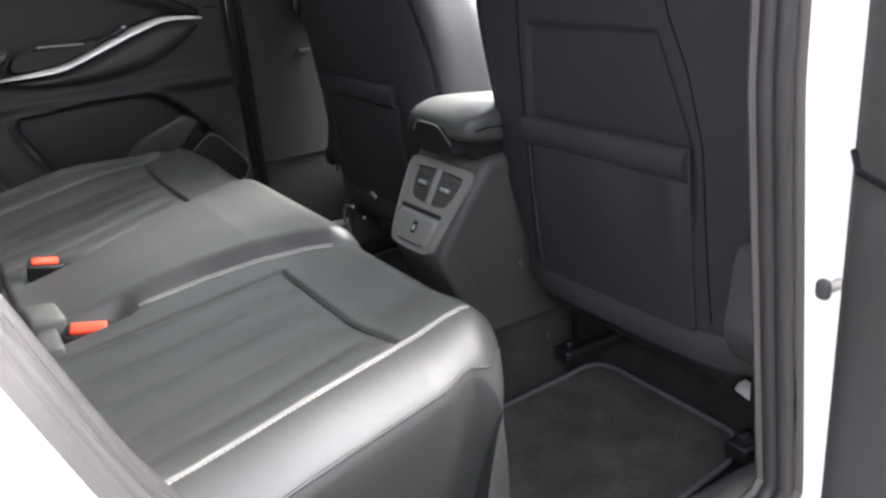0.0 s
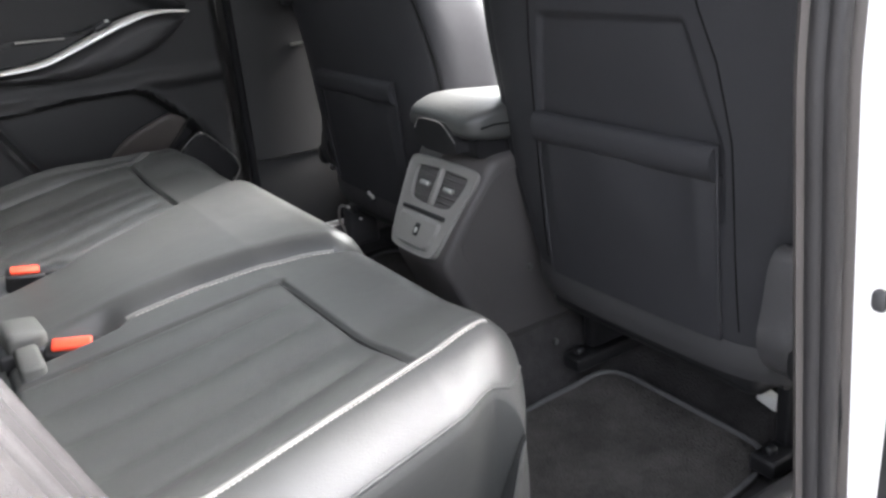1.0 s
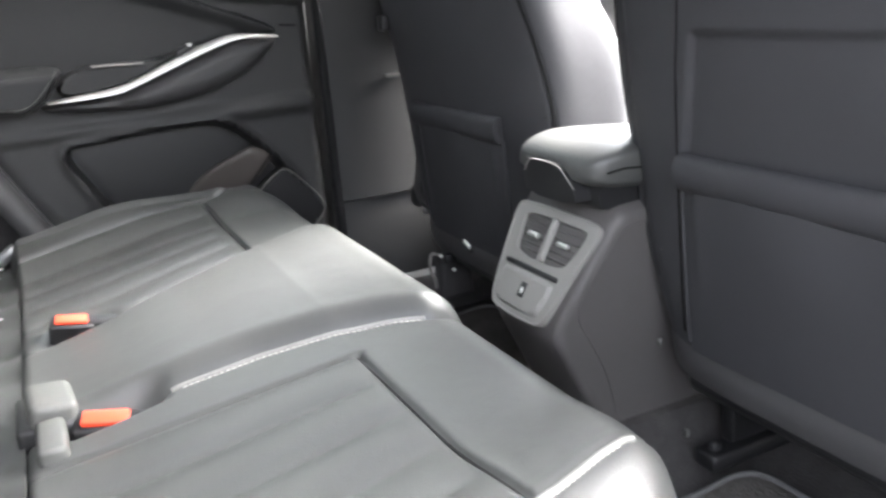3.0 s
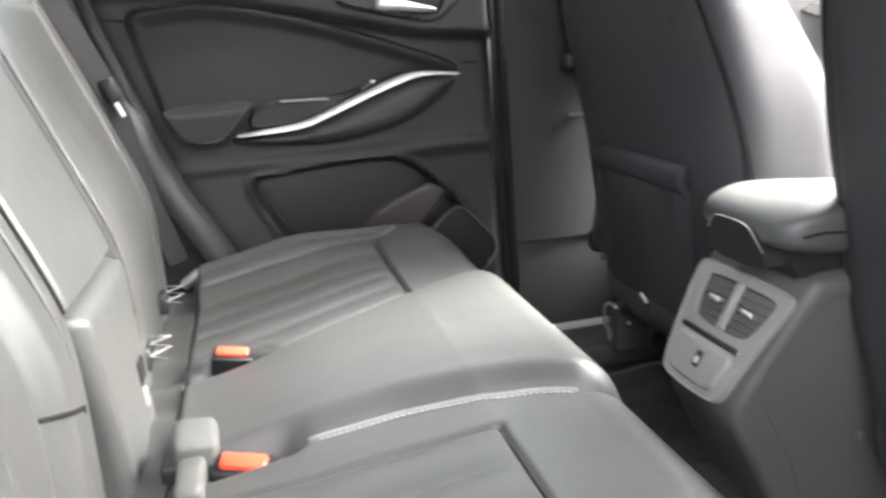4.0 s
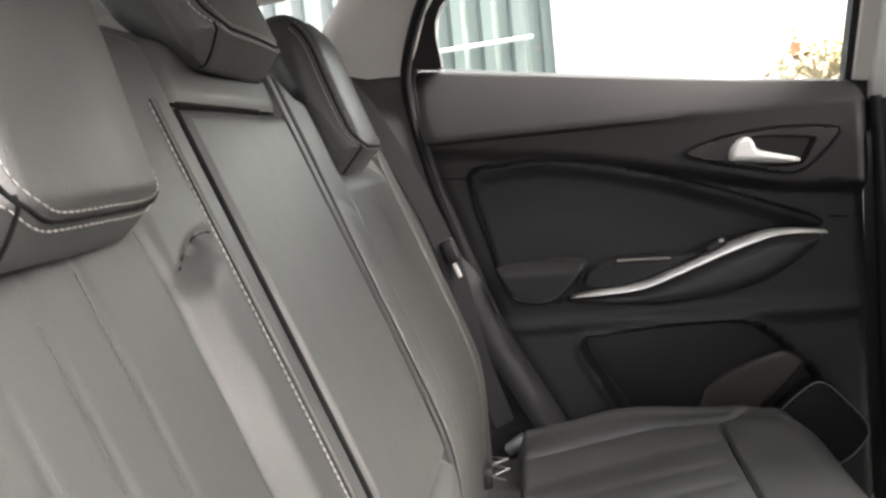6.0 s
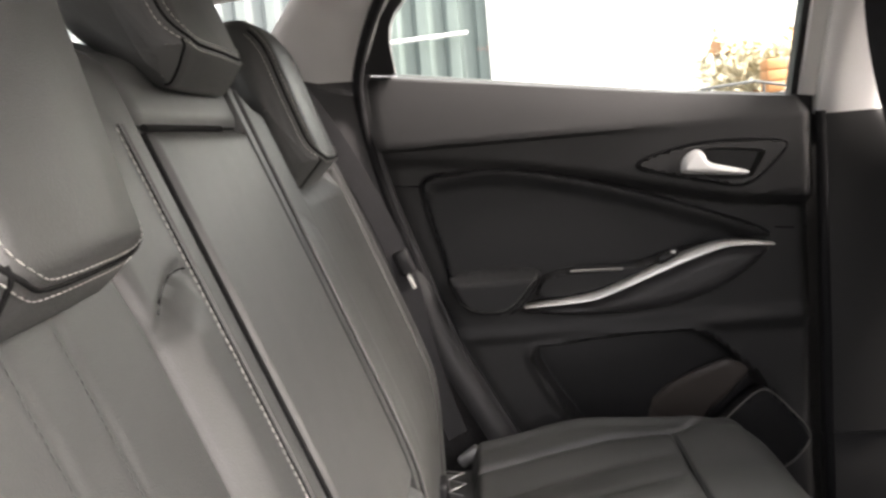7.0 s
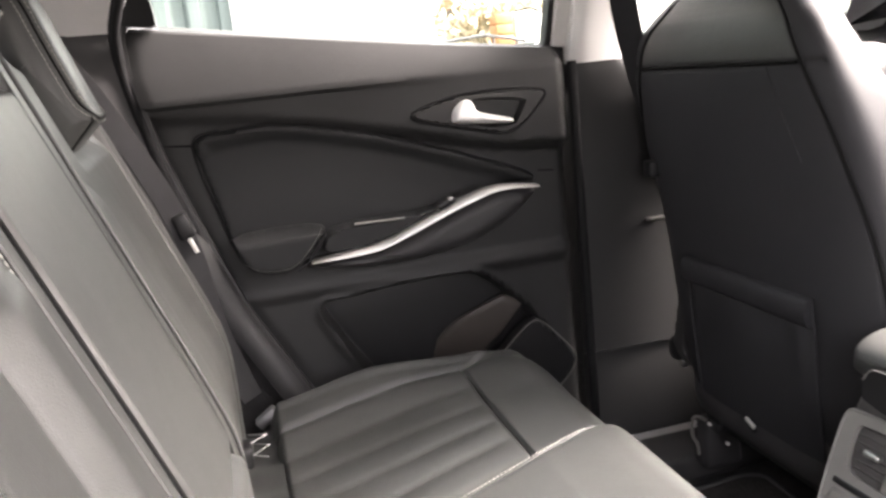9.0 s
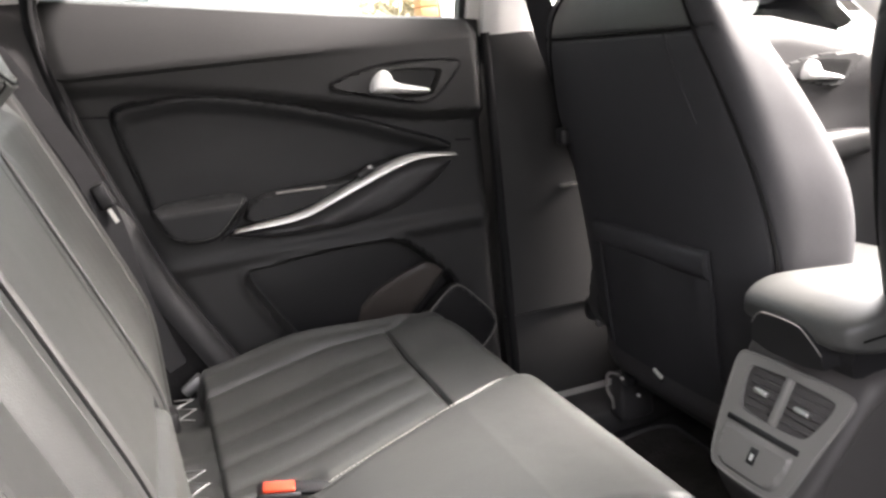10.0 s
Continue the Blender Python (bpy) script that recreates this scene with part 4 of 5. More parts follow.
    b = b - 0.06 * smooth(z, 0.905 + inner, 0.945 + inner) ** 2
    b = b - 0.030 * smooth(z, 0.80, 0.85) * smooth(a, 0.255, 0.29) * (1 - smooth(a, 0.49, 0.53))
    return b


def backrest_half(s):
    zz = np.linspace(0.27, 0.945, 156)
    aa = np.linspace(0.1240 if s < 0 else 0.1415, 0.600, 200)
    A, Z = np.meshgrid(aa, zz, indexing="xy")
    Z = 0.27 + (Z - 0.27) * (1 + 0.0444 * (1 - smooth(A, 0.16, 0.24)))
    E = A if s < 0 else np.where(A < 0.17, 0.1240 + (A - 0.1415) * (0.0460 / 0.0285), A)
    X = lean(Z) + back_bulge(E, Z, 1.0 if s < 0 else 0.3)
    return sheet("backrest", np.stack([X, s * A, Z], 2), LEATHER, back=(-0.09, 0, -0.02), sharp=60)


back = thing("folding_bench_back", "charcoal leather rear backrest with folded centre armrest", "car seat")
for s, nm in ((-1, "near"), (1, "far")):
    part("outer_backrest", backrest_half(s), back, "charcoal leather backrest with raised bolster")
    z = np.linspace(0.42, 0.90, 80)
    edge = np.stack([lean(z) + back_bulge(np.full(80, 0.166), z) + 0.0008, np.full(80, s * 0.166), z], 1)
    if s < 0:
        part("stitching", stitches("stitching", edge, gap=0.0060, length=0.0045, r=0.0008), back, "pale thread seam")
    if s < 0:
        aa = np.linspace(0.170, 0.236, 30)
        za = 0.798 - 0.030 * np.clip((aa - 0.180) / 0.07, 0, 2) ** 2
        part("seam", tube("seam", np.stack([lean(za) + back_bulge(aa, za) + 0.0006, s * aa, za], 1), 0.0009, SEAM, n=6), back)
        zb = np.linspace(0.45, 0.90, 60)
        part("seam", tube("seam", np.stack([lean(zb) + back_bulge(np.full(60, 0.161), zb) + 0.0002, np.full(60, s * 0.161), zb], 1), 0.0010, SEAM, n=6), back)
    pa = 0.153 if s < 0 else 0.1455
    z = np.linspace(0.42, 0.90 if s < 0 else 0.938, 80)
    part("piping", tube("piping", np.stack([lean(z) + back_bulge(np.full(80, 0.153), z, 1.0 if s < 0 else 0.3) - (0.001 if s < 0 else -0.0075), s * pa + 0 * z, z], 1), 0.0024, LEATHER), back)
    for c in (0.337, 0.384) if s < 0 else ():
        z = np.linspace(0.44, 0.80, 60)
        part("stitching", stitches("stitching", np.stack([lean(z) + back_bulge(np.full(60, c + 0.005), z) + 0.0004, np.full(60, s * (c + 0.005)), z], 1), LEATHER, r=0.0004), back)

# folded centre armrest; near-black pieces paint the shade of the gaps round it
zz = np.linspace(0.505, 0.897, 70)
yy = np.concatenate([np.linspace(-0.1180, -0.105, 14)[:-1], np.linspace(-0.105, 0.122, 40)[:-1], np.linspace(0.122, 0.1355, 14)])
A, Z = np.meshgrid(yy, zz, indexing="xy")
ed = np.minimum(np.minimum(A + 0.1180, 0.1355 - A), np.minimum(Z - 0.505, 0.897 - Z))
X = lean(Z) + 0.007 - 0.012 * (1 - np.sqrt(np.clip(1 - (1 - np.clip(ed / 0.010, 0, 1)) ** 2, 0, 1))) + 0.003 * np.cos((A - 0.012) / 0.126 * 1.3)
arm = part("centre_armrest", sheet("centre_armrest", np.stack([X, A, Z], 2), LEATHER, back=(-0.004, 0, -0.001), sharp=60), back, "plain leather armrest folded up")
part("armrest_side", box("armrest_side", (-0.03, -0.1150, -0.205), (0.0300, 0.1350, 0.196), SEAM, 0.002), arm, "near-black box behind the armrest, dark as the gaps' shade")
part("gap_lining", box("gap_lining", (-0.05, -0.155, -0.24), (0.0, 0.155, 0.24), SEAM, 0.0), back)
gl = [o for o in back.children if o.name.startswith("gap_lining")][0]
asd = arm.children[0]
asd.matrix_local = Matrix.Translation((lean(0.70) - 0.035, 0, 0.70)) @ Euler((0, radians(-20.6), 0)).to_matrix().to_4x4()
gl.matrix_local = Matrix.Translation((lean(0.70) - 0.035, 0, 0.70)) @ Euler((0, radians(-20.6), 0)).to_matrix().to_4x4()
z = np.linspace(0.508, 0.893, 60)
# solid dark tubes stand for shade in the side gaps and top slot
part("edge_gap", tube("edge_gap", np.stack([lean(z) + 0.0024, 0 * z - 0.1212, z], 1), 0.0034, SEAM, n=8), arm, "near-black tube painting the gap's shade beside the armrest")
part("edge_gap", tube("edge_gap", np.stack([lean(z) + 0.0005, 0 * z + 0.1380, z], 1), 0.0030, SEAM, n=8), arm, "near-black tube painting the gap's shade beside the armrest")
part("top_slot", tube("top_slot", [(lean(0.8975) + 0.002, y, 0.8975) for y in np.linspace(-0.112, 0.07, 12)], 0.0032, SEAM, n=8), arm, "near-black tube painting the slot's shade over the armrest")
# lower block under the armrest, and the bridge over it
zz = np.linspace(0.26, 0.500, 40)
A, Z = np.meshgrid(np.linspace(-0.112, 0.128, 40), zz, indexing="xy")
ed = np.minimum(np.minimum(A + 0.112, 0.128 - A), 0.500 - Z)
A = 0.008 + (A - 0.008) * (1 - 0.22 * smooth(-Z, -0.49, -0.30))
X = -0.352 + 0.05 * (0.5 - Z) - 0.018 * (1 - np.sqrt(np.clip(1 - (1 - np.clip(ed / 0.016, 0, 1)) ** 2, 0, 1)))
part("lower_block", sheet("lower_block", np.stack([X, A, Z], 2), LEATHER, back=(-0.08, 0, 0), sharp=60), back, "padded block below the armrest")
zb = np.linspace(0.425, 0.468, 20)
yb = np.interp(zb, [0.425, 0.445, 0.468], [0.150, 0.190, 0.262])
part("seam", tube("seam", np.stack([lean(zb) + back_bulge(yb, zb) + 0.0006, -yb, zb], 1), 0.0022, SEAM, n=6), back)
part("anchor_slot", box("anchor_slot", (-0.37, 0.050, 0.360), (-0.3430, 0.086, 0.390), SEAM, 0.004), back, "dark slot in the block")
part("slot_tag", box("slot_tag", (-0.37, 0.054, 0.334), (-0.3410, 0.072, 0.356), PIPING, 0.003), back, "pale tag below the slot")
# valley between backrest and cushion
VX, VY = np.meshgrid(np.linspace(-0.41, -0.312, 24), np.linspace(-0.60, 0.60, 80), indexing="ij")
VZ = 0.318 - 0.012 * np.sin((VX + 0.41) / 0.098 * math.pi) + 0.004 * np.sin(VY * 23) + 0.003 * np.sin(VY * 61 + VX * 40)
part("hinge_cover", sheet("hinge_cover", np.stack([VX, VY, VZ], 2), LEATHER, back=(0, 0, -0.05), sharp=60), back, "creased leather strip behind the cushion")
zz = np.linspace(0.900, 0.975, 20)
A, Z = np.meshgrid(np.linspace(-0.1235, 0.1415, 40), zz, indexing="xy")
X = lean(Z) + 0.004 - 0.05 * smooth(Z, 0.940, 0.975) ** 2 - 0.004 * smooth(np.abs(A - 0.009), 0.120, 0.1325) - 0.004 * (1 - smooth(Z, 0.900, 0.910))
part("top_bridge", sheet("top_bridge", np.stack([X, A, Z], 2), LEATHER, back=(-0.10, 0, 0), sharp=60), back)


def headrest(y, corner, half, profile, label, tilt=20.0, slant=0.0, bulge=0.005, drop=0.0):
    """A headrest leaning with the backrest: a side profile carried across with soft edges, a front pad
    bounded by a double seam, a chin cut back below it, two posts.
    The profile starts at the lower front corner of the pad, x forwards and z along the lean."""
    h = thing("headrest", label, "headrest", group="rear headrests")
    pr = resample(rounded(profile, rounds=2), 0.0035)
    pr = np.roll(pr, -int(np.argmin(np.linalg.norm(pr, axis=1))), 0)
    d = np.roll(pr, -1, 0) - np.roll(pr, 1, 0)
    nr = np.stack([d[:, 1], -d[:, 0]], 1) / np.linalg.norm(d, axis=1)[:, None]
    if ((pr - pr.mean(0)) * nr).sum() < 0:
        nr = -nr
    total = 0.0035 * len(pr)
    r, c, sn = 0.023, math.cos(radians(tilt)), math.sin(radians(tilt))

    def stand(q, v):
        """Local profile points q at the offsets v across, in the cabin."""
        v = (np.zeros(len(q)) + v) * (1 - 0.15 * smooth(-q[:, 1], -0.008, 0.030))
        x = q[:, 0] + bulge * (1 - (v / half) ** 2) * smooth(q[:, 0], -0.03, -0.005)
        return np.stack([corner[0] + x * c - q[:, 1] * sn - slant * v, y + v, corner[1] + x * sn + q[:, 1] * c], 1)

    def inset(v):
        t = np.clip((np.abs(v) - (half - r)) / r, 0, 1)
        return r * (1 - np.sqrt(1 - t ** 2))

    def on_skin(line, out=0.0006):
        """Points given by their run along the profile and their offset across."""
        k = (line[:, 0] / total * len(pr)) % len(pr)
        i = k.astype(int)
        f = (k - i)[:, None]
        q = pr[i] * (1 - f) + pr[(i + 1) % len(pr)] * f
        w = nr[i] * (1 - f) + nr[(i + 1) % len(pr)] * f
        return stand(q - w * (inset(line[:, 1]) - out)[:, None], line[:, 1])
    loops, mid = [], pr.mean(0)
    for a in np.linspace(-math.pi / 2, math.pi / 2, 19):
        v = math.copysign(half - r, a) + r * math.sin(a) if abs(a) > 1e-6 else 0.0
        loops.append(stand(pr - nr * r * (1 - math.cos(a)), v))
    for k, out in ((0.75, 0.003), (0.4, 0.006), (0.1, 0.007)):
        ring_pts = mid + (pr - nr * r - mid) * k
        loops.insert(0, stand(ring_pts, -half - out))
        loops.append(stand(ring_pts, half + out))
    part("shell", loft("shell", [[tuple(q) for q in lp] for lp in loops], LEATHER, sharp=60), h, "charcoal leather cover")
    top = max(q[1] for q in profile) - 0.02

    def outline(k):
        e = half - 0.005 - 0.8 * k
        b = k - drop
        pts = [(top, -e), (0.05 + b, -e), (0.018 + b, -e + 0.001), (b + 0.002, -e + 0.016), (b, -e + 0.045), (b, 0.0),
               (b, e - 0.045), (b + 0.002, e - 0.016), (0.018 + b, e - 0.001), (0.05 + b, e), (top, e)]
        return resample(rounded(pts, False, 3), 0.004, closed=False)
    part("seam", tube("seam", on_skin(outline(0.0), 0.0002), 0.0013, SEAM, n=6), h)
    for k in (0.0046, -0.0046):
        part("stitching", stitches("stitching", on_skin(outline(k)), gap=0.0056, length=0.0042, r=0.0005), h, "pale thread seam")
    for e in (-1, 1):
        run = np.linspace(0.006, -0.045, 16)
        part("side_seam", tube("side_seam", on_skin(np.stack([run, np.full(16, e * (half - 0.010))], 1)), 0.0012, SEAM, n=6), h)
        foot = corner[1] - 0.10
        part("post", tube("post", [(corner[0] - 0.055, y + e * 0.050, corner[1] + 0.03), (lean(foot) - 0.045, y + e * 0.050, foot)], 0.006, CHROME), h, "chrome post")
    return h


BLOCK = [(0.0, -0.001), (0.0, 0.02), (0.0, 0.12), (0.0, 0.175), (-0.010, 0.200), (-0.035, 0.208), (-0.075, 0.196), (-0.092, 0.160), (-0.092, 0.08), (-0.070, 0.020), (-0.048, -0.010), (-0.034, -0.025), (-0.020, -0.018), (-0.004, -0.004)]
SLAB = [(0.0, -0.001), (0.0, 0.02), (0.0, 0.10), (0.002, 0.150), (-0.006, 0.180), (-0.022, 0.200), (-0.050, 0.206), (-0.074, 0.190), (-0.080, 0.14), (-0.076, 0.06), (-0.060, -0.015), (-0.048, -0.026), (-0.032, -0.018), (-0.006, -0.004)]
headrest(-0.357, (-0.441, 0.834), 0.086, BLOCK, "charcoal leather outer headrest with double pale stitching", tilt=13.0, slant=0.10, bulge=0.008, drop=0.012)
headrest(0.378, (-0.464, 0.855), 0.086, SLAB, "charcoal leather outer headrest beside the far window", tilt=19.0, slant=0.06)
headrest(0.030, (-0.490, 0.962), 0.106, [(x, 0.8 * z if z > 0.03 else z) for x, z in BLOCK], "charcoal leather middle headrest, raised on its posts", tilt=20.0, slant=0.06)

# ---- belts and buckles ----


def buckle(y, x, z, label, turn=0.0, size=1.0):
    b = thing("belt_buckle", label, "seat belt buckle", group="belt buckles")
    m = Matrix.Translation((x, y, z)) @ Euler((radians(18), radians(8), radians(turn))).to_matrix().to_4x4() @ Matrix.Scale(size, 4)
    def put(me):
        me.transform(m)
        return me
    part("housing", put(box("housing", (-0.034, -0.017, -0.06), (0.036, 0.017, -0.001), BLACK, 0.005)), b, "black buckle housing")
    part("recess", put(superbox("recess", (0.050, 0, -0.004), (0.034, 0.013, 0.007), 2.6, BLACK, nu=12, nv=20)), b, "dark slot in front of the buckle")
    part("release_button", put(box("release_button", (-0.025, -0.010, -0.004), (0.025, 0.011, 0.005), RED, 0.003)), b, "red release button")
    return b


buckle(-0.108, -0.236, 0.327, "black belt buckle with red button between the cushions", -13, 0.92)
buckle(0.166, -0.248, 0.345, "black belt buckle with red button beside the middle seat", -9, 0.78)
bk = thing("middle_belt_buckle", "grey middle belt buckle lying on the cushion", "seat belt buckle")
part("housing", box("housing", (-0.308, -0.098, 0.290), (-0.262, -0.030, 0.352), BUCKLE_GREY, 0.009, 3, Euler((0, radians(6), radians(4))).to_matrix().to_4x4()), bk, "grey plastic housing")
part("recess", box("recess", (-0.318, -0.100, 0.27), (-0.250, -0.012, 0.3325), BLACK, 0.006), bk, "dark recess round the buckle")
part("stalk", box("stalk", (-0.300, -0.165, 0.275), (-0.272, -0.090, 0.338), BUCKLE_GREY, 0.006), bk)


def ribbon(name, pts, width, side, material, thick=0.0016):
    pts = resample(rounded(pts, False, 2), 0.012, closed=False)
    side = np.asarray(side, float)
    loops = []
    for i, p in enumerate(pts):
        t = pts[min(i + 1, len(pts) - 1)] - pts[max(i - 1, 0)]
        n = np.cross(t, side)
        n = n / max(np.linalg.norm(n), 1e-9)
        w = side / np.linalg.norm(side) * width / 2
        loops.append([p - w - n * thick, p + w - n * thick, p + w + n * thick, p - w + n * thick])
    return loft(name, loops, material, sharp=30)


belt = thing("seat_belt", "black rear seat belt running down beside the far backrest", "seat belt")
part("webbing", ribbon("webbing", [(-0.60, 0.572, 1.02), (-0.535, 0.580, 0.955), (-0.455, 0.592, 0.80), (-0.400, 0.602, 0.655), (-0.385, 0.635, 0.50), (-0.345, 0.640, 0.36)], 0.044, (0.7, 0.7, 0.1), WEBBING), belt, "black woven webbing")
part("tongue", box("tongue", (-0.415, 0.590, 0.655), (-0.392, 0.620, 0.695), BLACK, 0.004, rot=Euler((0, radians(-20), 0)).to_matrix().to_4x4()), belt, "black belt tongue")
part("label", box("label", (-0.397, 0.593, 0.630), (-0.391, 0.603, 0.655), WHITE_TAG, 0.001, rot=Euler((0, radians(-20), 0)).to_matrix().to_4x4()), belt, "white belt label")
part("anchor", box("anchor", (-0.345, 0.60, 0.325), (-0.305, 0.622, 0.343), STEEL, 0.004, rot=Euler((0, radians(-35), 0)).to_matrix().to_4x4()), belt, "steel belt anchor")
fbelt = thing("front_seat_belt", "black front seat belt hanging at the door pillar", "seat belt")
part("webbing", ribbon("webbing", [(0.358, 0.600, 1.12), (0.366, 0.625, 1.0), (0.395, 0.640, 0.86), (0.44, 0.645, 0.72), (0.54, 0.66, 0.45)], 0.046, (0.75, -0.6, 0), WEBBING), fbelt, "black woven webbing")
part("tongue", box("tongue", (0.405, 0.615, 0.638), (0.425, 0.645, 0.668), BLACK, 0.004), fbelt, "black belt tongue")
part("slot_cover", box("slot_cover", (0.440, 0.695, 0.540), (0.478, 0.712, 0.547), GREYPLASTIC, 0.003), fbelt, "bright edge of the belt slot")


def isofix(x, y, z, label):
    a = thing("anchor_tag", label, "child seat anchor", group="child seat anchors")
    part("slot", box("slot", (x - 0.03, y - 0.022, z - 0.03), (x - 0.008, y + 0.022, z + 0.004), BLACK, 0.006), a)
    part("loop", tube("loop", [(x - 0.012, y + 0.030, z + 0.004), (x + 0.016, y + 0.020, z + 0.004), (x - 0.010, y + 0.004, z + 0.001), (x + 0.018, y - 0.006, z - 0.002), (x - 0.008, y - 0.024, z - 0.006), (x + 0.014, y - 0.030, z - 0.010)], 0.0012, STEEL), a, "bright metal loop")
    return a


for y in (0.22, 0.47):
    isofix(-0.345, y, 0.352, "small metal child seat anchor in the seat gap")

# ---- front seats ----


def eased(z, zk, vk):
    """Values between knots, with the corners of the line rounded off."""
    return np.mean([np.interp(np.asarray(z, float) + d, zk, vk) for d in np.linspace(-0.04, 0.04, 9)], axis=0)


def seat_width(z):
    return eased(z, [0.215, 0.30, 0.40, 0.52, 0.62, 0.72, 0.83, 0.89, 0.925, 0.945, 0.985], [0.215, 0.235, 0.258, 0.275, 0.278, 0.270, 0.250, 0.225, 0.185, 0.12, 0.04])


def seat_rear(z):
    return eased(z, [0.215, 0.30, 0.40, 0.50, 0.65, 0.75, 0.83, 0.90, 0.945], [0.452, 0.442, 0.435, 0.429, 0.412, 0.398, 0.387, 0.392, 0.43])


def seat_depth(z):
    return eased(z, [0.24, 0.40, 0.52, 0.61, 0.70, 0.78, 0.86, 0.945], [0.09, 0.102, 0.110, 0.104, 0.084, 0.064, 0.044, 0.026])


def inner_extra(z, s):
    """The near seat is fuller towards the console, the far one slimmer."""
    if s < 0:
        return 0.040 * float(eased(z, [0.25, 0.40, 0.75, 0.90], [0.4, 1.0, 1.0, 0.7]))
    return -0.006 * float(eased(z, [0.30, 0.40, 0.70, 0.80], [0.0, 1.0, 1.0, 0.3]))


def seat_point(z, q, s):
    """A point on the skin of a front seat's back; q runs round it from the middle of its rear face."""
    f = lambda v: np.sign(v) * np.abs(v) ** (2 / 4.2)
    w, d = seat_width(z), seat_depth(z)
    x = seat_rear(z) + d - d * f(np.cos(q))
    y = f(np.sin(q))
    door_side = w + 0.022 + (0.024 * float(smooth(z, 0.56, 0.72)) if s > 0 else 0.0)
    tunnel_side = w - (1.0 if s > 0 else 0.3) * eased(z, [0.6, 0.75, 0.85, 0.945], [0.0, 0.012, 0.028, 0.03]) + inner_extra(z, s)
    y = np.where(y * s > 0, door_side, tunnel_side) * y
    return np.stack([x + 0.0 * y, y, np.full_like(np.asarray(q, float), z)], 1)


def front_seat(yc, s, label):
    """s: the side of the seat's door."""
    seat = thing("car_seat", label, "car seat", group="front seats")
    seat.location = (0, yc, 0)
    zs = np.concatenate([np.linspace(0.215, 0.88, 170), np.linspace(0.885, 0.945, 22)])
    half_q = np.concatenate([np.arcsin(np.linspace(0.0, 0.93, 64) ** 2.1), np.linspace(1.05, math.pi - 0.02, 64)])
    rows, wraps = [], []
    for z in zs:
        # the rear panel ends at the side seams, the bolsters run on round the front
        qs = float(np.interp(z, [0.22, 0.50, 0.83, 0.945], [1.40, 1.18, 0.72, 0.60]))
        u = np.linspace(-1, 1, 141)
        q = np.sign(u) * np.arcsin((np.abs(u) * math.sin(qs) ** (1 / 2.1)) ** 2.1)
        for q, out in ((q, rows), (np.linspace(qs, 2 * math.pi - qs, 120), wraps)):
            p = seat_point(z, q, s)
            n = np.stack([-np.cos(q), np.sin(q)], 1)
            turn = np.minimum(np.abs(q), 2 * math.pi - np.abs(q))
            g = groove(z - 0.832, 0.0035, 0.005) * (turn < 1.2)
            g = g + groove((turn - qs) * 0.2, 0.005, 0.005)
            if s < 0:
                g = g + groove((turn - 0.80) * 0.2, 0.010, 0.004) * (z < 0.80) * (z > 0.33)
            p[:, :2] += n * g[:, None]
            # sunken upper panel of the near seat, narrower towards its top
            if s < 0:
                e = np.where(p[:, 1] * s > 0, np.interp(z, [0.50, 0.645], [0.163, 0.116]), np.interp(z, [0.50, 0.645], [0.166, 0.138]))
                p[:, 0] += 0.007 * smooth(e - np.abs(p[:, 1]), -0.003, 0.007) * smooth(0.647 - z, -0.003, 0.008) * smooth(z, 0.40, 0.42) * (turn < 1.4)
            out.append(p)
    rows, wraps = np.array(rows), np.array(wraps)
    cut = int(np.argmin(np.abs(zs - 0.832)))
    part("rear_panel", sheet("rear_panel", rows[:cut + 1], SEATBACK, back=(0.03, 0, 0), sharp=60), seat, "black leatherette rear panel with stitched seams")
    part("top_cap", sheet("top_cap", rows[cut:], LEATHER, sharp=60), seat, "charcoal leather cap over the top seam")
    part("bolster", sheet("bolster", wraps, SEATBACK, sharp=60), seat, "charcoal leather side bolsters and front")
    for e in (-1, 1):
        pts = [seat_point(z, np.array([e * float(np.interp(z, [0.22, 0.50, 0.83, 0.945], [1.40, 1.18, 0.72, 0.60]))]), s)[0] for z in np.linspace(0.30, 0.93, 60)]
        part("side_seam", tube("side_seam", pts, 0.0020, SEAM, n=6), seat)
    # seams that run down beside the sunken panel and the pocket
    for e, zk, yk in ((s, (0.27, 0.51, 0.60, 0.66, 0.83), (0.182, 0.176, 0.160, 0.138, 0.108)), (-s, (0.27, 0.51, 0.60, 0.66, 0.83), (0.176, 0.172, 0.164, 0.154, 0.13))):
        if s > 0:
            continue
        z = np.linspace(0.27, 0.828, 70)
        y = np.interp(z, zk, yk)
        w = np.array([seat_width(q) for q in z]) + (0.022 if e == s else 0.040 if s < 0 else -0.006)
        d = np.array([seat_depth(q) for q in z])
        x = np.array([seat_rear(q) for q in z]) + d - d * np.clip(1 - (y / w) ** 4.2, 0, 1) ** (1 / 4.2)
        part("panel_seam", tube("panel_seam", np.stack([x - 0.0006, e * y, z], 1), 0.0012, SEAM, n=6), seat)
    if s > 0:
        z = np.linspace(0.70, 0.830, 24)
        y = np.interp(z, [0.70, 0.83], [-0.165, -0.118])
        d = np.array([seat_depth(q) for q in z])
        w = np.array([seat_width(q) for q in z]) - 0.02
        x = np.array([seat_rear(q) for q in z]) + d - d * np.clip(1 - np.abs(y / w) ** 4.2, 0, 1) ** (1 / 4.2)
        part("panel_seam", tube("panel_seam", np.stack([x - 0.0004, y, z], 1), 0.0012, SEATBACK, n=6), seat)
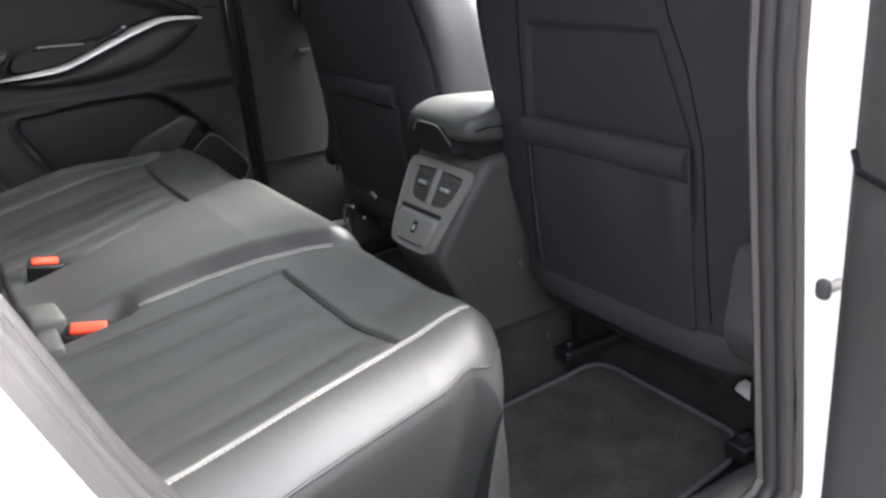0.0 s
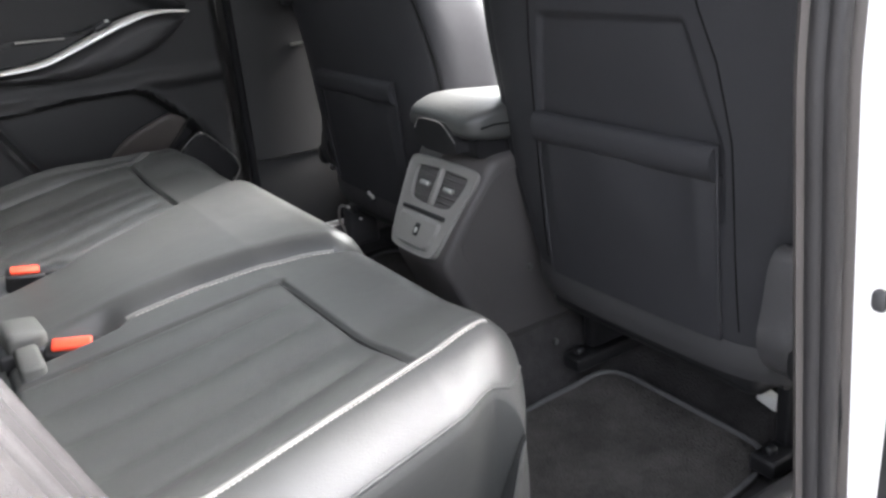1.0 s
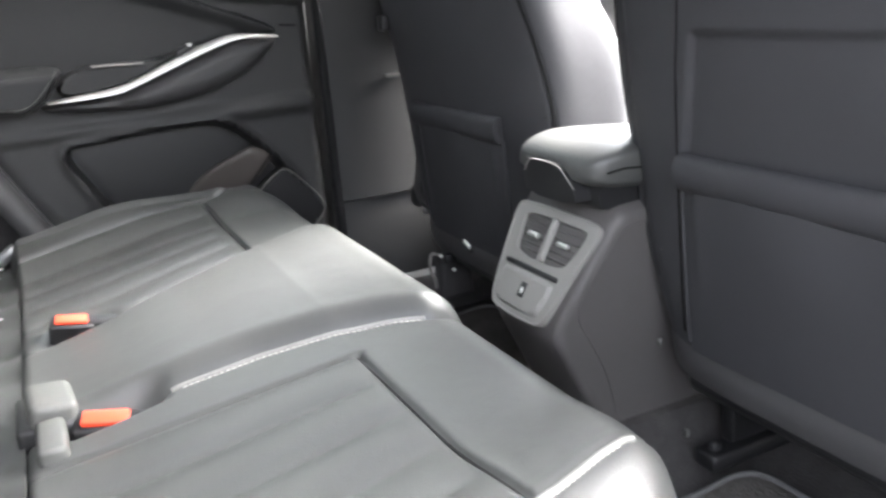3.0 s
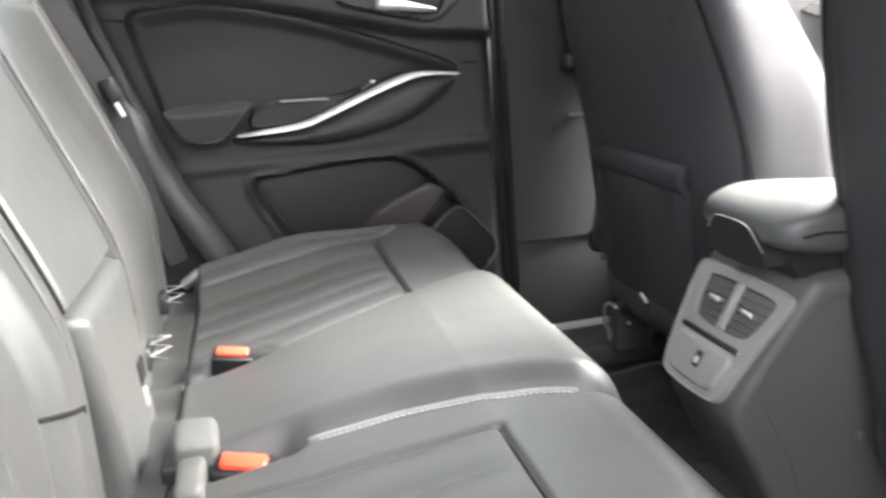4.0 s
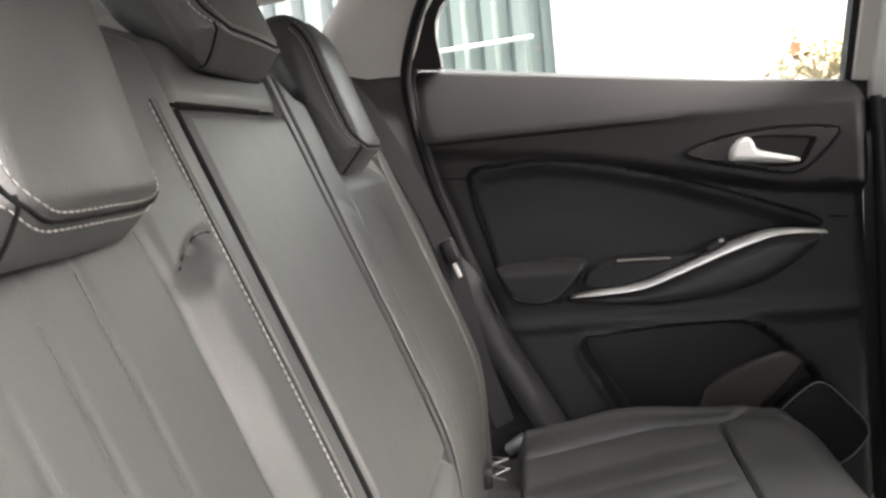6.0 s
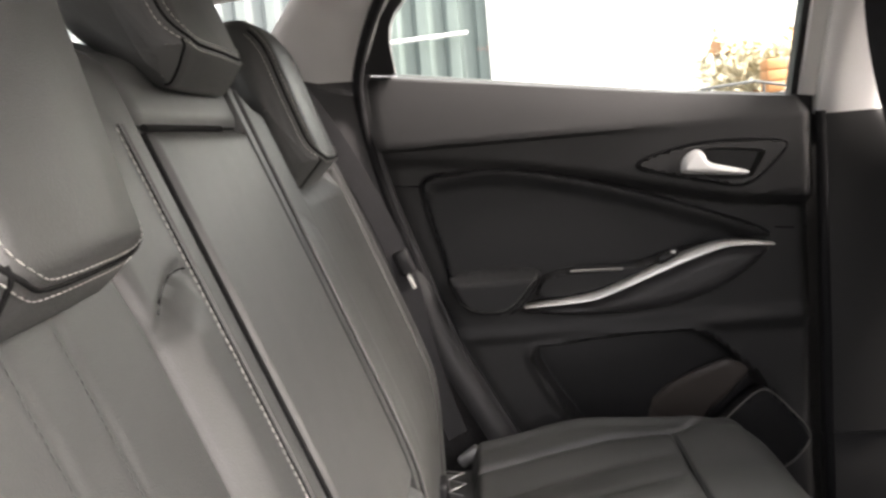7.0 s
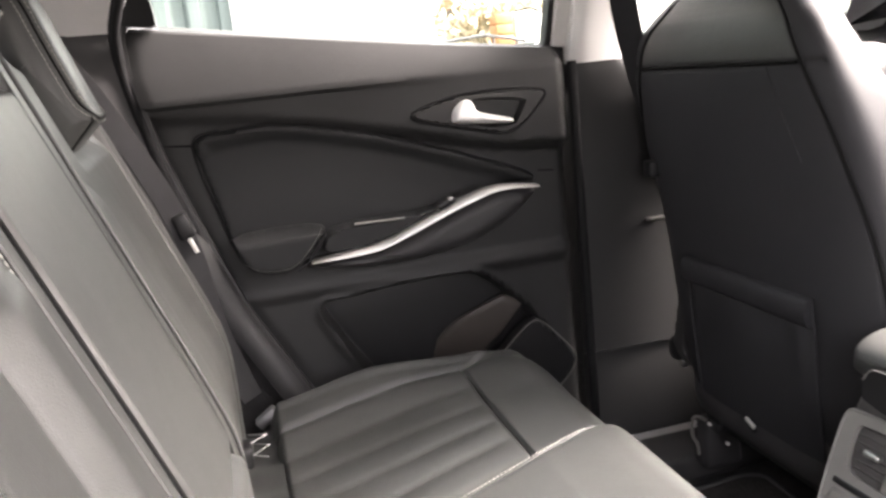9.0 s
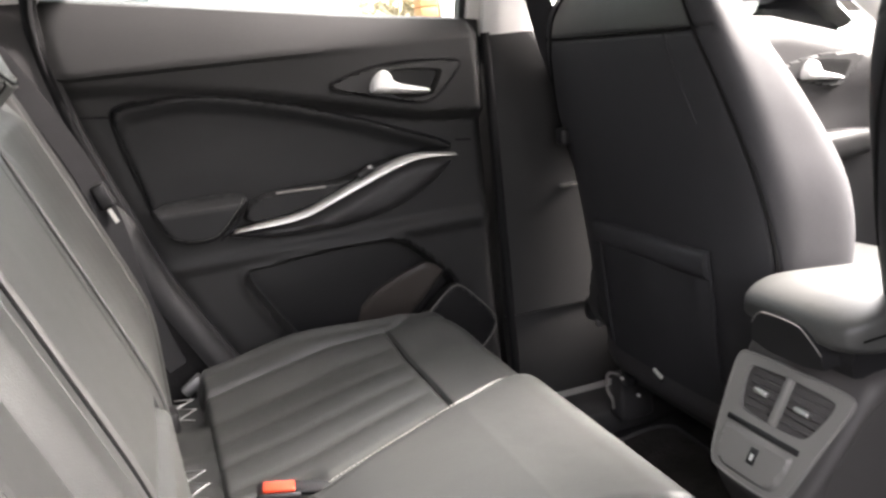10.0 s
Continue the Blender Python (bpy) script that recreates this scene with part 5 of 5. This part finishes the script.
    qq = np.linspace(-0.66, 0.66, 50)
    part("top_seam", tube("top_seam", seat_point(0.832, qq, s) - np.array((0.0006, 0, 0)), 0.0026, SEAM, n=6), seat)
    # pocket: sagging panel with a padded rim
    zz = np.linspace(0.250, 0.468, 36)
    yy = np.linspace(-0.158, 0.158, 50)
    A, Z = np.meshgrid(yy, zz, indexing="xy")
    def rear_at(y, z):
        w, d = seat_width(z) + np.where(np.asarray(y) * s > 0, 0.022, 0.040 if s < 0 else -0.006), seat_depth(z)
        u = np.clip(np.abs(y) / w, 0, 0.999)
        return seat_rear(z) + d - d * np.clip(1 - u ** 4.2, 0, 1) ** (1 / 4.2)
    ed = 0.158 - np.abs(A)
    X = rear_at(A, Z) - 0.005 - 0.009 * smooth(ed, 0, 0.03) * smooth(Z, 0.25, 0.47) - 0.004 * np.sin(A * 22 + 1) * smooth(ed, 0.01, 0.05) * smooth(Z, 0.30, 0.46)
    pk = part("pocket", sheet("pocket", np.stack([X, A, Z], 2), SEATBACK, back=(0.012, 0, 0), sharp=60), seat, "slack map pocket")
    zz = np.linspace(0.462, 0.506, 14)
    A, Z = np.meshgrid(np.linspace(-0.160, 0.160, 50), zz, indexing="xy")
    r = np.sqrt(np.clip(1 - ((Z - 0.484) / 0.0225) ** 2, 0, 1))
    X = rear_at(A, Z) - 0.006 - 0.014 * r
    part("pocket_rim", sheet("pocket_rim", np.stack([X, A, Z], 2), SEATBACK, back=(0.010, 0, 0), sharp=60), pk, "padded top edge of the pocket")
    for e in (-0.160, 0.160):
        z = np.linspace(0.262, 0.505, 30)
        part("pocket_piping", tube("pocket_piping", np.stack([rear_at(np.full(30, e), z) - 0.006, np.full(30, e), z], 1), 0.0022, SEATBACK), pk)
    # plastic strip along the lower edge
    qq = np.concatenate([-half_q[95:0:-1], half_q[:95]])
    P = np.array([seat_point(z, qq, s) + np.array((-0.0045 * math.sin(math.pi * k) - 0.001, 0, 0)) for z, k in zip(np.linspace(0.203, 0.252, 10), np.linspace(0, 1, 10))])
    part("lower_strip", sheet("lower_strip", P, PLASTIC, back=(0.012, 0, 0), sharp=60), seat, "dark plastic strip along the lower edge")
    for z, x in ((0.245, 0.437), (0.093, 0.485)):
        part("wire_clip", superbox("wire_clip", (x, -s * 0.209, z), (0.004, 0.004, 0.006), 3, BUCKLE_GREY, nu=10, nv=12), seat, "small bright metal clip")
    # squab, tray, rails
    part("cushion", superbox("cushion", (0.74, 0, 0.30), (0.30, 0.255, 0.075), 4.5, LEATHER), seat, "charcoal leather seat cushion")
    part("under_tray", box("under_tray", (0.47, -0.20, 0.17), (0.95, 0.20, 0.25), BLACK, 0.015), seat, "black seat frame")
    part("cross_tube", tube("cross_tube", [(0.52, -0.21, 0.185), (0.52, 0.21, 0.185)], 0.012, BLACK), seat)
    for e in (-0.19, 0.19):
        r0 = 0.50 if s < 0 else 0.63
        r = part("rail", box("rail", (r0, e - 0.020, 0.040), (1.0, e + 0.020, 0.066), BLACK, 0.005), seat, "black seat rail")
        part("rail_bolt", superbox("rail_bolt", (r0 + 0.02, e, 0.070), (0.009, 0.008, 0.008), 3, BLACK, nu=10, nv=14), r)
        part("rail_leg", box("rail_leg", (r0 + 0.04, e - 0.012, 0.07), (r0 + 0.12, e + 0.012, 0.19), BLACK, 0.006), seat)
    if s > 0:
        part("wire_plug", box("wire_plug", (0.442, 0.000, 0.232), (0.462, 0.028, 0.250), BLACK, 0.003), seat, "pale cable connector")
        part("plug_tag", box("plug_tag", (0.436, -0.004, 0.246), (0.441, 0.020, 0.253), WHITE_TAG, 0.001, rot=Euler((radians(20), 0, 0)).to_matrix().to_4x4()), seat, "bright metal clip")
        cover = part("rail_cover", box("rail_cover", (0.462, 0.178, 0.075), (0.540, 0.228, 0.172), PLASTIC, 0.010, 3, taper=(0.9, 0.8)), seat, "grey plastic rail end cover")
        part("cover_rim", tube("cover_rim", rounded([(0.463, 0.181, 0.178), (0.458, 0.214, 0.176), (0.456, 0.222, 0.150), (0.456, 0.218, 0.128), (0.458, 0.204, 0.122), (0.460, 0.206, 0.098)], False, 2), 0.0035, GREYPLASTIC), cover, "pale rim of the cover")
        part("wire_plug", box("wire_plug", (0.448, 0.120, 0.176), (0.468, 0.150, 0.196), BLACK, 0.003), seat, "black cable plug")
        for y, z in ((0.142, 0.190), (0.086, 0.176)):
            part("plug_pin", superbox("plug_pin", (0.446, y, z), (0.003, 0.005, 0.003), 3, WHITE_TAG, nu=8, nv=10), seat, "small bright pin")
        part("wire", tube("wire", [(0.452, 0.04, 0.226), (0.462, 0.10, 0.205), (0.470, 0.15, 0.180), (0.475, 0.185, 0.165)], 0.005, BLACK), seat, "black cable")
    # outer side cover with recliner
    COVER = [(0.455, 0.235), (0.415, 0.26), (0.395, 0.30), (0.405, 0.34), (0.412, 0.395), (0.43, 0.41), (0.455, 0.40), (0.50, 0.34), (0.80, 0.33), (0.96, 0.27), (0.94, 0.21), (0.60, 0.20)]
    yb = s * 0.275
    def cov(uv, d):
        return np.stack([uv[:, 0], yb + s * 0.022 * np.sqrt(np.clip(1 - (1 - np.clip(d / 0.02, 0, 1)) ** 2, 0, 1)), uv[:, 1]], 1)
    if s > 0:
        COVER = [(x + 0.06 if x < 0.6 else x, z) for x, z in COVER]
    cv = part("side_cover", relief("side_cover", rounded(COVER, rounds=2), cov, PLASTIC, 0.010, back=(0, -s * 0.03, 0)), seat, "dark plastic side cover")
    part("recliner_cap", superbox("recliner_cap", (0.425 + (0.06 if s > 0 else 0), yb + s * 0.018, 0.285), (0.026, 0.014, 0.026), 3, BLACK, nu=16, nv=24), cv)
    part("cover_bolt", superbox("cover_bolt", (0.435 + (0.06 if s > 0 else 0), yb + s * 0.028, 0.245), (0.008, 0.006, 0.008), 3, STEEL, nu=10, nv=12), cv, "steel bolt")
    for e in (-0.06, 0.06):
        p = part("headrest_post", tube("headrest_post", [(0.445, e, 0.92), (0.43, e, 1.02)], 0.006, CHROME), seat, "chrome headrest post")
        part("guide", superbox("guide", (0.443, e, 0.946), (0.018, 0.016, 0.008), 3, BLACK, nu=10, nv=16), p, "black post guide")
    part("headrest", superbox("headrest", (0.43, 0, 1.075), (0.05, 0.125, 0.085), 4.5, SEATBACK, Euler((0, radians(-8), 0)).to_matrix().to_4x4()), seat)
    return seat


front_seat(-0.360, -1, "black leatherette front seat back with map pocket beside doorway")
front_seat(0.378, 1, "black leatherette front seat back with map pocket beside console")

# ---- centre console ----
con = thing("centre_console", "grey centre console end with air vents and armrest", "console")
YC = 0.002
prof = [(0.42, 0.02), (0.372, 0.14), (0.332, 0.222), (0.319, 0.250), (0.329, 0.279), (0.389, 0.385), (0.405, 0.414), (0.42, 0.422), (0.60, 0.425), (1.20, 0.40), (1.20, 0.02)]
pr = resample(rounded(prof, rounds=2), 0.012)
c = np.roll(pr, -1, 0) - np.roll(pr, 1, 0)
nr = np.stack([c[:, 1], -c[:, 0]], 1) / np.linalg.norm(c, axis=1)[:, None]
if ((pr - pr.mean(0)) * nr).sum() < 0:
    nr = -nr
slim = lambda z: float(np.interp(z, [0.0, 0.18, 0.26, 0.40], [0.86, 0.80, 0.78, 1.03]))
loops = [[(x, YC + y * slim(z), z) for x, z in pr - nr * k]
         for y, k in ((-0.104, 0.016), (-0.102, 0.008), (-0.097, 0.003), (-0.089, 0.0), (0.089, 0.0), (0.097, 0.003), (0.102, 0.008), (0.104, 0.016))]
part("housing", loft("housing", loops, CONSOLE, sharp=60), con, "dark plastic console housing")

CONTOUR = [(0.45, 0.404), (0.392, 0.402), (0.366, 0.362), (0.334, 0.307), (0.330, 0.283), (0.356, 0.237), (0.382, 0.182), (0.394, 0.12)]
part("side_line", tube("side_line", [(x + 0.022, YC - 0.1052 * slim(z - 0.004) - 0.0006, z - 0.004) for x, z in resample(rounded(CONTOUR, False, 2), 0.01, closed=False)], 0.0009, CONSOLE, up=(0, 1, 0)), con)

# the vent face, tilted: u across, v up, w out towards the rear seat
face_o = Vector((0.3635, YC + 0.005, 0.333))
fu, fv = Vector((0, -1, 0)), Vector((0.089, 0, 0.152)).normalized()
fw = fu.cross(fv)
if fw.x > 0:
    fw = -fw
FM = Matrix((( fu.x, fv.x, fw.x, face_o.x), (fu.y, fv.y, fw.y, face_o.y), (fu.z, fv.z, fw.z, face_o.z), (0, 0, 0, 1)))


def on_face(me):
    me.transform(FM)
    return me


def face_plate(name, loop, w0, proud, edge, material, step=0.005):
    def place(uv, d):
        r = np.clip(d / edge, 0, 1)
        return np.stack([uv[:, 0], uv[:, 1], w0 + proud * np.sqrt(1 - (1 - r) ** 2)], 1)
    return on_face(relief(name, loop, place, material, step, back=(0, 0, -0.01)))


def ring_plate(name, outer, inner, w0, w1, material):
    """A frame between two outlines."""
    o = resample(outer, 0.004)
    n = len(o)
    mid = inner.mean(0)
    turn_in = np.arctan2(inner[:, 1] - mid[1], inner[:, 0] - mid[0])
    turn_out = np.arctan2(o[:, 1] - mid[1], o[:, 0] - mid[0])
    inn = np.array([inner[np.argmin(np.abs(np.angle(np.exp(1j * (turn_in - t)))))] for t in turn_out])
    lps = [[(p[0], p[1], w0 - 0.008) for p in o], [(p[0], p[1], w1 - 0.002) for p in o], [(p[0] * 0.985, p[1] * 0.985, w1) for p in o],
           [(p[0], p[1], w1) for p in inn], [(p[0], p[1], w0 - 0.018) for p in inn]]
    return on_face(loft(name, lps, material, caps=False, sharp=40))


FACE = [(-0.098, 0.062), (-0.090, 0.073), (0.092, 0.073), (0.101, 0.064), (0.095, 0.040), (0.076, -0.03), (0.064, -0.076), (0.050, -0.088), (-0.056, -0.088), (-0.073, -0.076), (-0.085, -0.03), (-0.097, 0.040)]
fl = rounded(FACE, rounds=2)
VENT = [(-0.066, 0.060), (0.074, 0.060), (0.081, 0.050), (0.065, 0.010), (0.052, -0.004), (-0.054, -0.004), (-0.066, 0.010), (-0.074, 0.050)]
vl = resample(rounded(VENT, rounds=2), 0.003)
part("vent_surround", ring_plate("vent_surround", fl, vl, 0.0, 0.010, GREYPLASTIC), con, "grey plastic vent surround")
part("vent_well", on_face(box("vent_well", (-0.082, -0.008, -0.012), (0.082, 0.066, -0.006), BLACK, 0.0)), con, "black vent recess")
part("vent_divider", on_face(box("vent_divider", (-0.006, -0.004, -0.008), (0.006, 0.062, 0.0115), GREYPLASTIC, 0.003)), con, "grey bar between the vents")
for side in (-1, 1):
    vent = part("air_vent", on_face(box("air_vent", (side * 0.030 - 0.018, -0.001, -0.010), (side * 0.030 + 0.018, 0.0, -0.004), BLACK, 0.0)), con, "slatted air vent")
    for k in range(6):
        v = 0.0055 + k * 0.0100
        w = 0.056 + 0.30 * v
        part("slat", on_face(box("slat", (min(side * 0.007, side * w), v - 0.0011, -0.002), (max(side * 0.007, side * w), v + 0.0011, 0.0065), CONSOLE, 0.0008, 1,
                                 Euler((radians(-22), 0, 0)).to_matrix().to_4x4())), vent)
    part("vent_tab", on_face(box("vent_tab", (side * 0.036 - 0.012, 0.025, 0.003), (side * 0.036 + 0.012, 0.033, 0.0125), CHROME, 0.0025)), vent, "small chrome vent tab")
part("socket_slot", on_face(box("socket_slot", (-0.072, -0.022, 0.004), (0.058, -0.014, 0.0120), BLACK, 0.002)), con, "dark slot over the socket panel")
SOCK = [(-0.066, -0.024), (0.052, -0.024), (0.056, -0.032), (0.049, -0.070), (0.039, -0.080), (-0.049, -0.080), (-0.062, -0.070), (-0.070, -0.032)]
sk = part("socket_panel", face_plate("socket_panel", rounded(SOCK, rounds=2), 0.0108, 0.005, 0.004, GREYPLASTIC), con, "grey socket panel")
part("usb_socket", on_face(box("usb_socket", (-0.007, -0.060, 0.012), (0.007, -0.038, 0.0167), BLACK, 0.001)), sk, "black socket")
part("usb_contacts", on_face(box("usb_contacts", (-0.0028, -0.055, 0.014), (0.0028, -0.046, 0.0173), WHITE_TAG, 0.0008)), sk, "bright metal contacts")
part("face_edge", on_face(tube("face_edge", [(p[0], p[1], 0.009) for p in resample(fl, 0.006)], 0.0022, GREYPLASTIC, closed=True, up=(0, 0, 1))), con)
# armrest lid over it
part("armrest_support", loft("armrest_support", [[(x, YC + y, z) for x, z in resample(rounded([(0.402, 0.408), (0.390, 0.440), (0.41, 0.468), (0.85, 0.465), (0.85, 0.408)], rounds=2), 0.02)] for y in (-0.085, 0.085)], BLACK), con, "black armrest support")
u = np.linspace(0, 1, 40)
th = np.linspace(0, 2 * math.pi, 64, endpoint=False)
loops = []
for k in u:
    x = 0.376 + 0.45 * k
    nose = math.sqrt(max(1e-4, 1 - (1 - min(1, (x - 0.374) / 0.070)) ** 2))
    f = lambda v: np.sign(v) * np.abs(v) ** (2 / 4.4)
    zc = 0.469 + 0.005 * nose - 0.10 * max(0.0, x - 0.43)
    crown = math.sqrt(max(1e-4, 1 - (1 - min(1, (x - 0.374) / 0.110)) ** 2))
    half_w, half_h, low_h = 0.070 + 0.034 * nose, 0.006 + 0.028 * crown, 0.006 + 0.028 * nose
    loops.append([(x, YC + half_w * float(f(math.cos(t))), zc + (half_h if math.sin(t) > 0 else low_h) * float(f(math.sin(t)))) for t in th])
lid = part("armrest_lid", loft("armrest_lid", loops, LEATHER, sharp=60), con, "charcoal leather armrest lid")
part("lid_seam", tube("lid_seam", [(0.396, YC - 0.1000, 0.470), (0.42, YC - 0.1046, 0.474), (0.55, YC - 0.1046, 0.462), (0.80, YC - 0.1046, 0.437)], 0.0014, SEAM, n=6), lid)
LATCH = rounded([(0.058, 0.452), (0.046, 0.472), (0.030, 0.4755), (-0.020, 0.4755), (-0.036, 0.470), (-0.064, 0.446), (-0.066, 0.424), (0.056, 0.424)], rounds=1)
latch = part("lid_latch", loft("lid_latch", [[(x, YC + y, z) for y, z in LATCH] for x in (0.3705, 0.374, 0.43)], BLACK), lid, "black latch panel under the lid's nose")
part("latch_edge", tube("latch_edge", rounded([(0.3700, YC + 0.056, 0.456), (0.3695, YC + 0.045, 0.472), (0.3690, YC + 0.030, 0.476), (0.3690, YC - 0.020, 0.476), (0.3695, YC - 0.036, 0.4705), (0.3700, YC - 0.063, 0.447)], False, 2), 0.0009, GREYPLASTIC), latch, "pale edge of the latch")

# ---- floor mats ----


def floor_mat(s, label):
    m = thing("floor_mat", label, "floor mat", group="rear floor mats")
    o, f = (0.0, 0.0) if s < 0 else (0.068, 0.018)
    L = [(0.10, s * 0.19), (0.50, s * 0.188), (0.545, s * 0.190), (0.572 + f, s * 0.215), (0.568 + f, s * 0.30), (0.572 + f, s * (0.47 + o)), (0.570 + f, s * (0.50 + o)), (0.545, s * (0.525 + o)), (0.46, s * (0.535 + o)), (0.10, s * 0.60)]
    lp = rounded(L, rounds=2)
    def top(x, y):
        return 0.016 + 0.012 * smooth(x, 0.48, 0.58) + 0.003 * np.sin(x * 21 + y * 13)
    part("carpet", relief("carpet", lp, lambda uv, d: np.stack([uv[:, 0], uv[:, 1], top(uv[:, 0], uv[:, 1])], 1), MAT_CLOTH, 0.012, back=(0, 0, -0.014)), m, "dark tufted pile")
    part("binding", tube("binding", [(x, y, float(top(x, y)) + 0.001) for x, y in resample(lp, 0.012)], 0.0042, MAT_EDGE, closed=True), m, "grey stitched binding")


floor_mat(-1, "dark tufted floor mat with grey binding on the floor")
floor_mat(1, "dark tufted floor mat with grey binding on the floor")
bolt = thing("cable_tag", "crumpled white cable tag under the front seat", "cable tag")
part("tag", box("tag", (0.628, -0.476, 0.048), (0.664, -0.440, 0.066), WHITE_TAG, 0.004, rot=Euler((radians(25), radians(20), 0.4)).to_matrix().to_4x4()), bolt)

# ---- outside, seen through the far windows ----
wall = thing("white_building", "white rendered wall beside the parked car", "building", kind="structure")
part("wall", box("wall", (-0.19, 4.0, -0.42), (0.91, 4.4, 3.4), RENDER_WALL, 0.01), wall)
clad = thing("cladding_wall", "grey-green ribbed steel cladding beside the white wall", "building", kind="structure")
n = 70
xs = np.linspace(-4.2, -0.19, n * 4)
ys = 4.06 + 0.02 * np.clip(np.sin(xs * 2 * math.pi / 0.17) * 3, -1, 1)
part("ribbed_sheet", sheet("ribbed_sheet", np.array([[(x, y, z) for z in (-0.42, 3.4)] for x, y in zip(xs, ys)]), SHUTTER, back=(0, 0.1, 0), sharp=20), clad)
part("rail", tube("rail", [(-4.0, 3.98, 1.28), (-0.30, 3.98, 1.42)], 0.012, WHITE_PAINT), clad)
far = thing("far_building", "white houses beyond the yard", "building", kind="structure")
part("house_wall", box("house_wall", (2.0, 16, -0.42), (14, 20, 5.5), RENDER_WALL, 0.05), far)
low = thing("yard_wall", "low white wall across the yard", "wall", kind="structure")
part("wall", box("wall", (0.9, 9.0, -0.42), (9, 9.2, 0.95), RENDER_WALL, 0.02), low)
part("coping", box("coping", (0.9, 8.95, 0.95), (9, 9.25, 1.02), SHUTTER, 0.01), low)
crate = thing("timber_crate", "small orange timber crate standing on the yard wall", "crate")
for k in range(3):
    part("board", box("board", (2.97, 8.92, 1.024 + k * 0.125), (3.19, 9.18, 1.140 + k * 0.125), ORANGE, 0.008), crate)
bin_ = thing("white_box", "white box with a dark rim beside the crate", "box")
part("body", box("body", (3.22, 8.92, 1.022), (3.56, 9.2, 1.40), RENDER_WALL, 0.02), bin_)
part("rim", tube("rim", [(3.22, 8.915, 1.40), (3.40, 8.915, 1.43), (3.55, 8.915, 1.37)], 0.012, RUBBER), bin_)
rail = thing("yard_rail", "grey metal rail along the yard wall", "rail")
part("bar", tube("bar", [(2.2, 8.85, 1.12), (2.8, 8.85, 1.16), (3.3, 8.85, 1.05)], 0.018, PLASTIC), rail)
for x in (2.3, 2.9):
    part("post", tube("post", [(x, 8.85, -0.42), (x, 8.85, 1.13)], 0.015, PLASTIC), rail)
cottage = thing("far_cottage", "beige cottage on the slope beyond the yard", "house", kind="structure")
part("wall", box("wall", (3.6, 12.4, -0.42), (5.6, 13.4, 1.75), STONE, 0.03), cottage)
part("roof", loft("roof", [[(3.5, 12.3, 1.75), (5.7, 12.3, 1.75), (5.7, 13.5, 1.75), (3.5, 13.5, 1.75)], [(3.5, 12.85, 2.05), (5.7, 12.85, 2.05), (5.7, 12.95, 2.05), (3.5, 12.95, 2.05)]], ORANGE), cottage)
van = thing("parked_car", "dark parked car beyond the front window", "car")
part("body", superbox("body", (8.7, 6.2, 0.30), (2.0, 0.85, 0.42), 4, WHITE_PAINT), van, "white painted body")
part("cabin", superbox("cabin", (8.6, 6.2, 0.85), (1.2, 0.72, 0.40), 4, DARKGLASS), van, "dark tinted glasshouse")
for dx in (-1.2, 1.2):
    part("wheel", superbox("wheel", (8.7 + dx, 5.40, -0.10), (0.32, 0.10, 0.32), 2.6, RUBBER, nu=20, nv=28), van)
bush = thing("shrub", "dry yellowish shrub growing behind the yard wall", "shrub")
verts, faces = [], []
for k in range(1500):
    c = Vector((random.gauss(3.2, 0.38), random.gauss(9.9, 0.25), random.gauss(1.30, 0.18)))
    a = Vector((random.uniform(-1, 1), random.uniform(-1, 1), random.uniform(-1, 1))).normalized() * 0.06
    b = a.cross(Vector((random.uniform(-1, 1), random.uniform(-1, 1), 1))).normalized() * 0.03
    i = len(verts)
    verts += [c - a, c + b, c + a, c - b]
    faces.append((i, i + 1, i + 2, i + 3))
part("leaves", as_mesh("leaves", verts, faces, SHRUB), bush)
part("trunk", tube("trunk", [(3.2, 9.9, -0.42), (3.22, 9.9, 0.4), (3.15, 9.92, 1.2)], 0.04, ORANGE), bush)
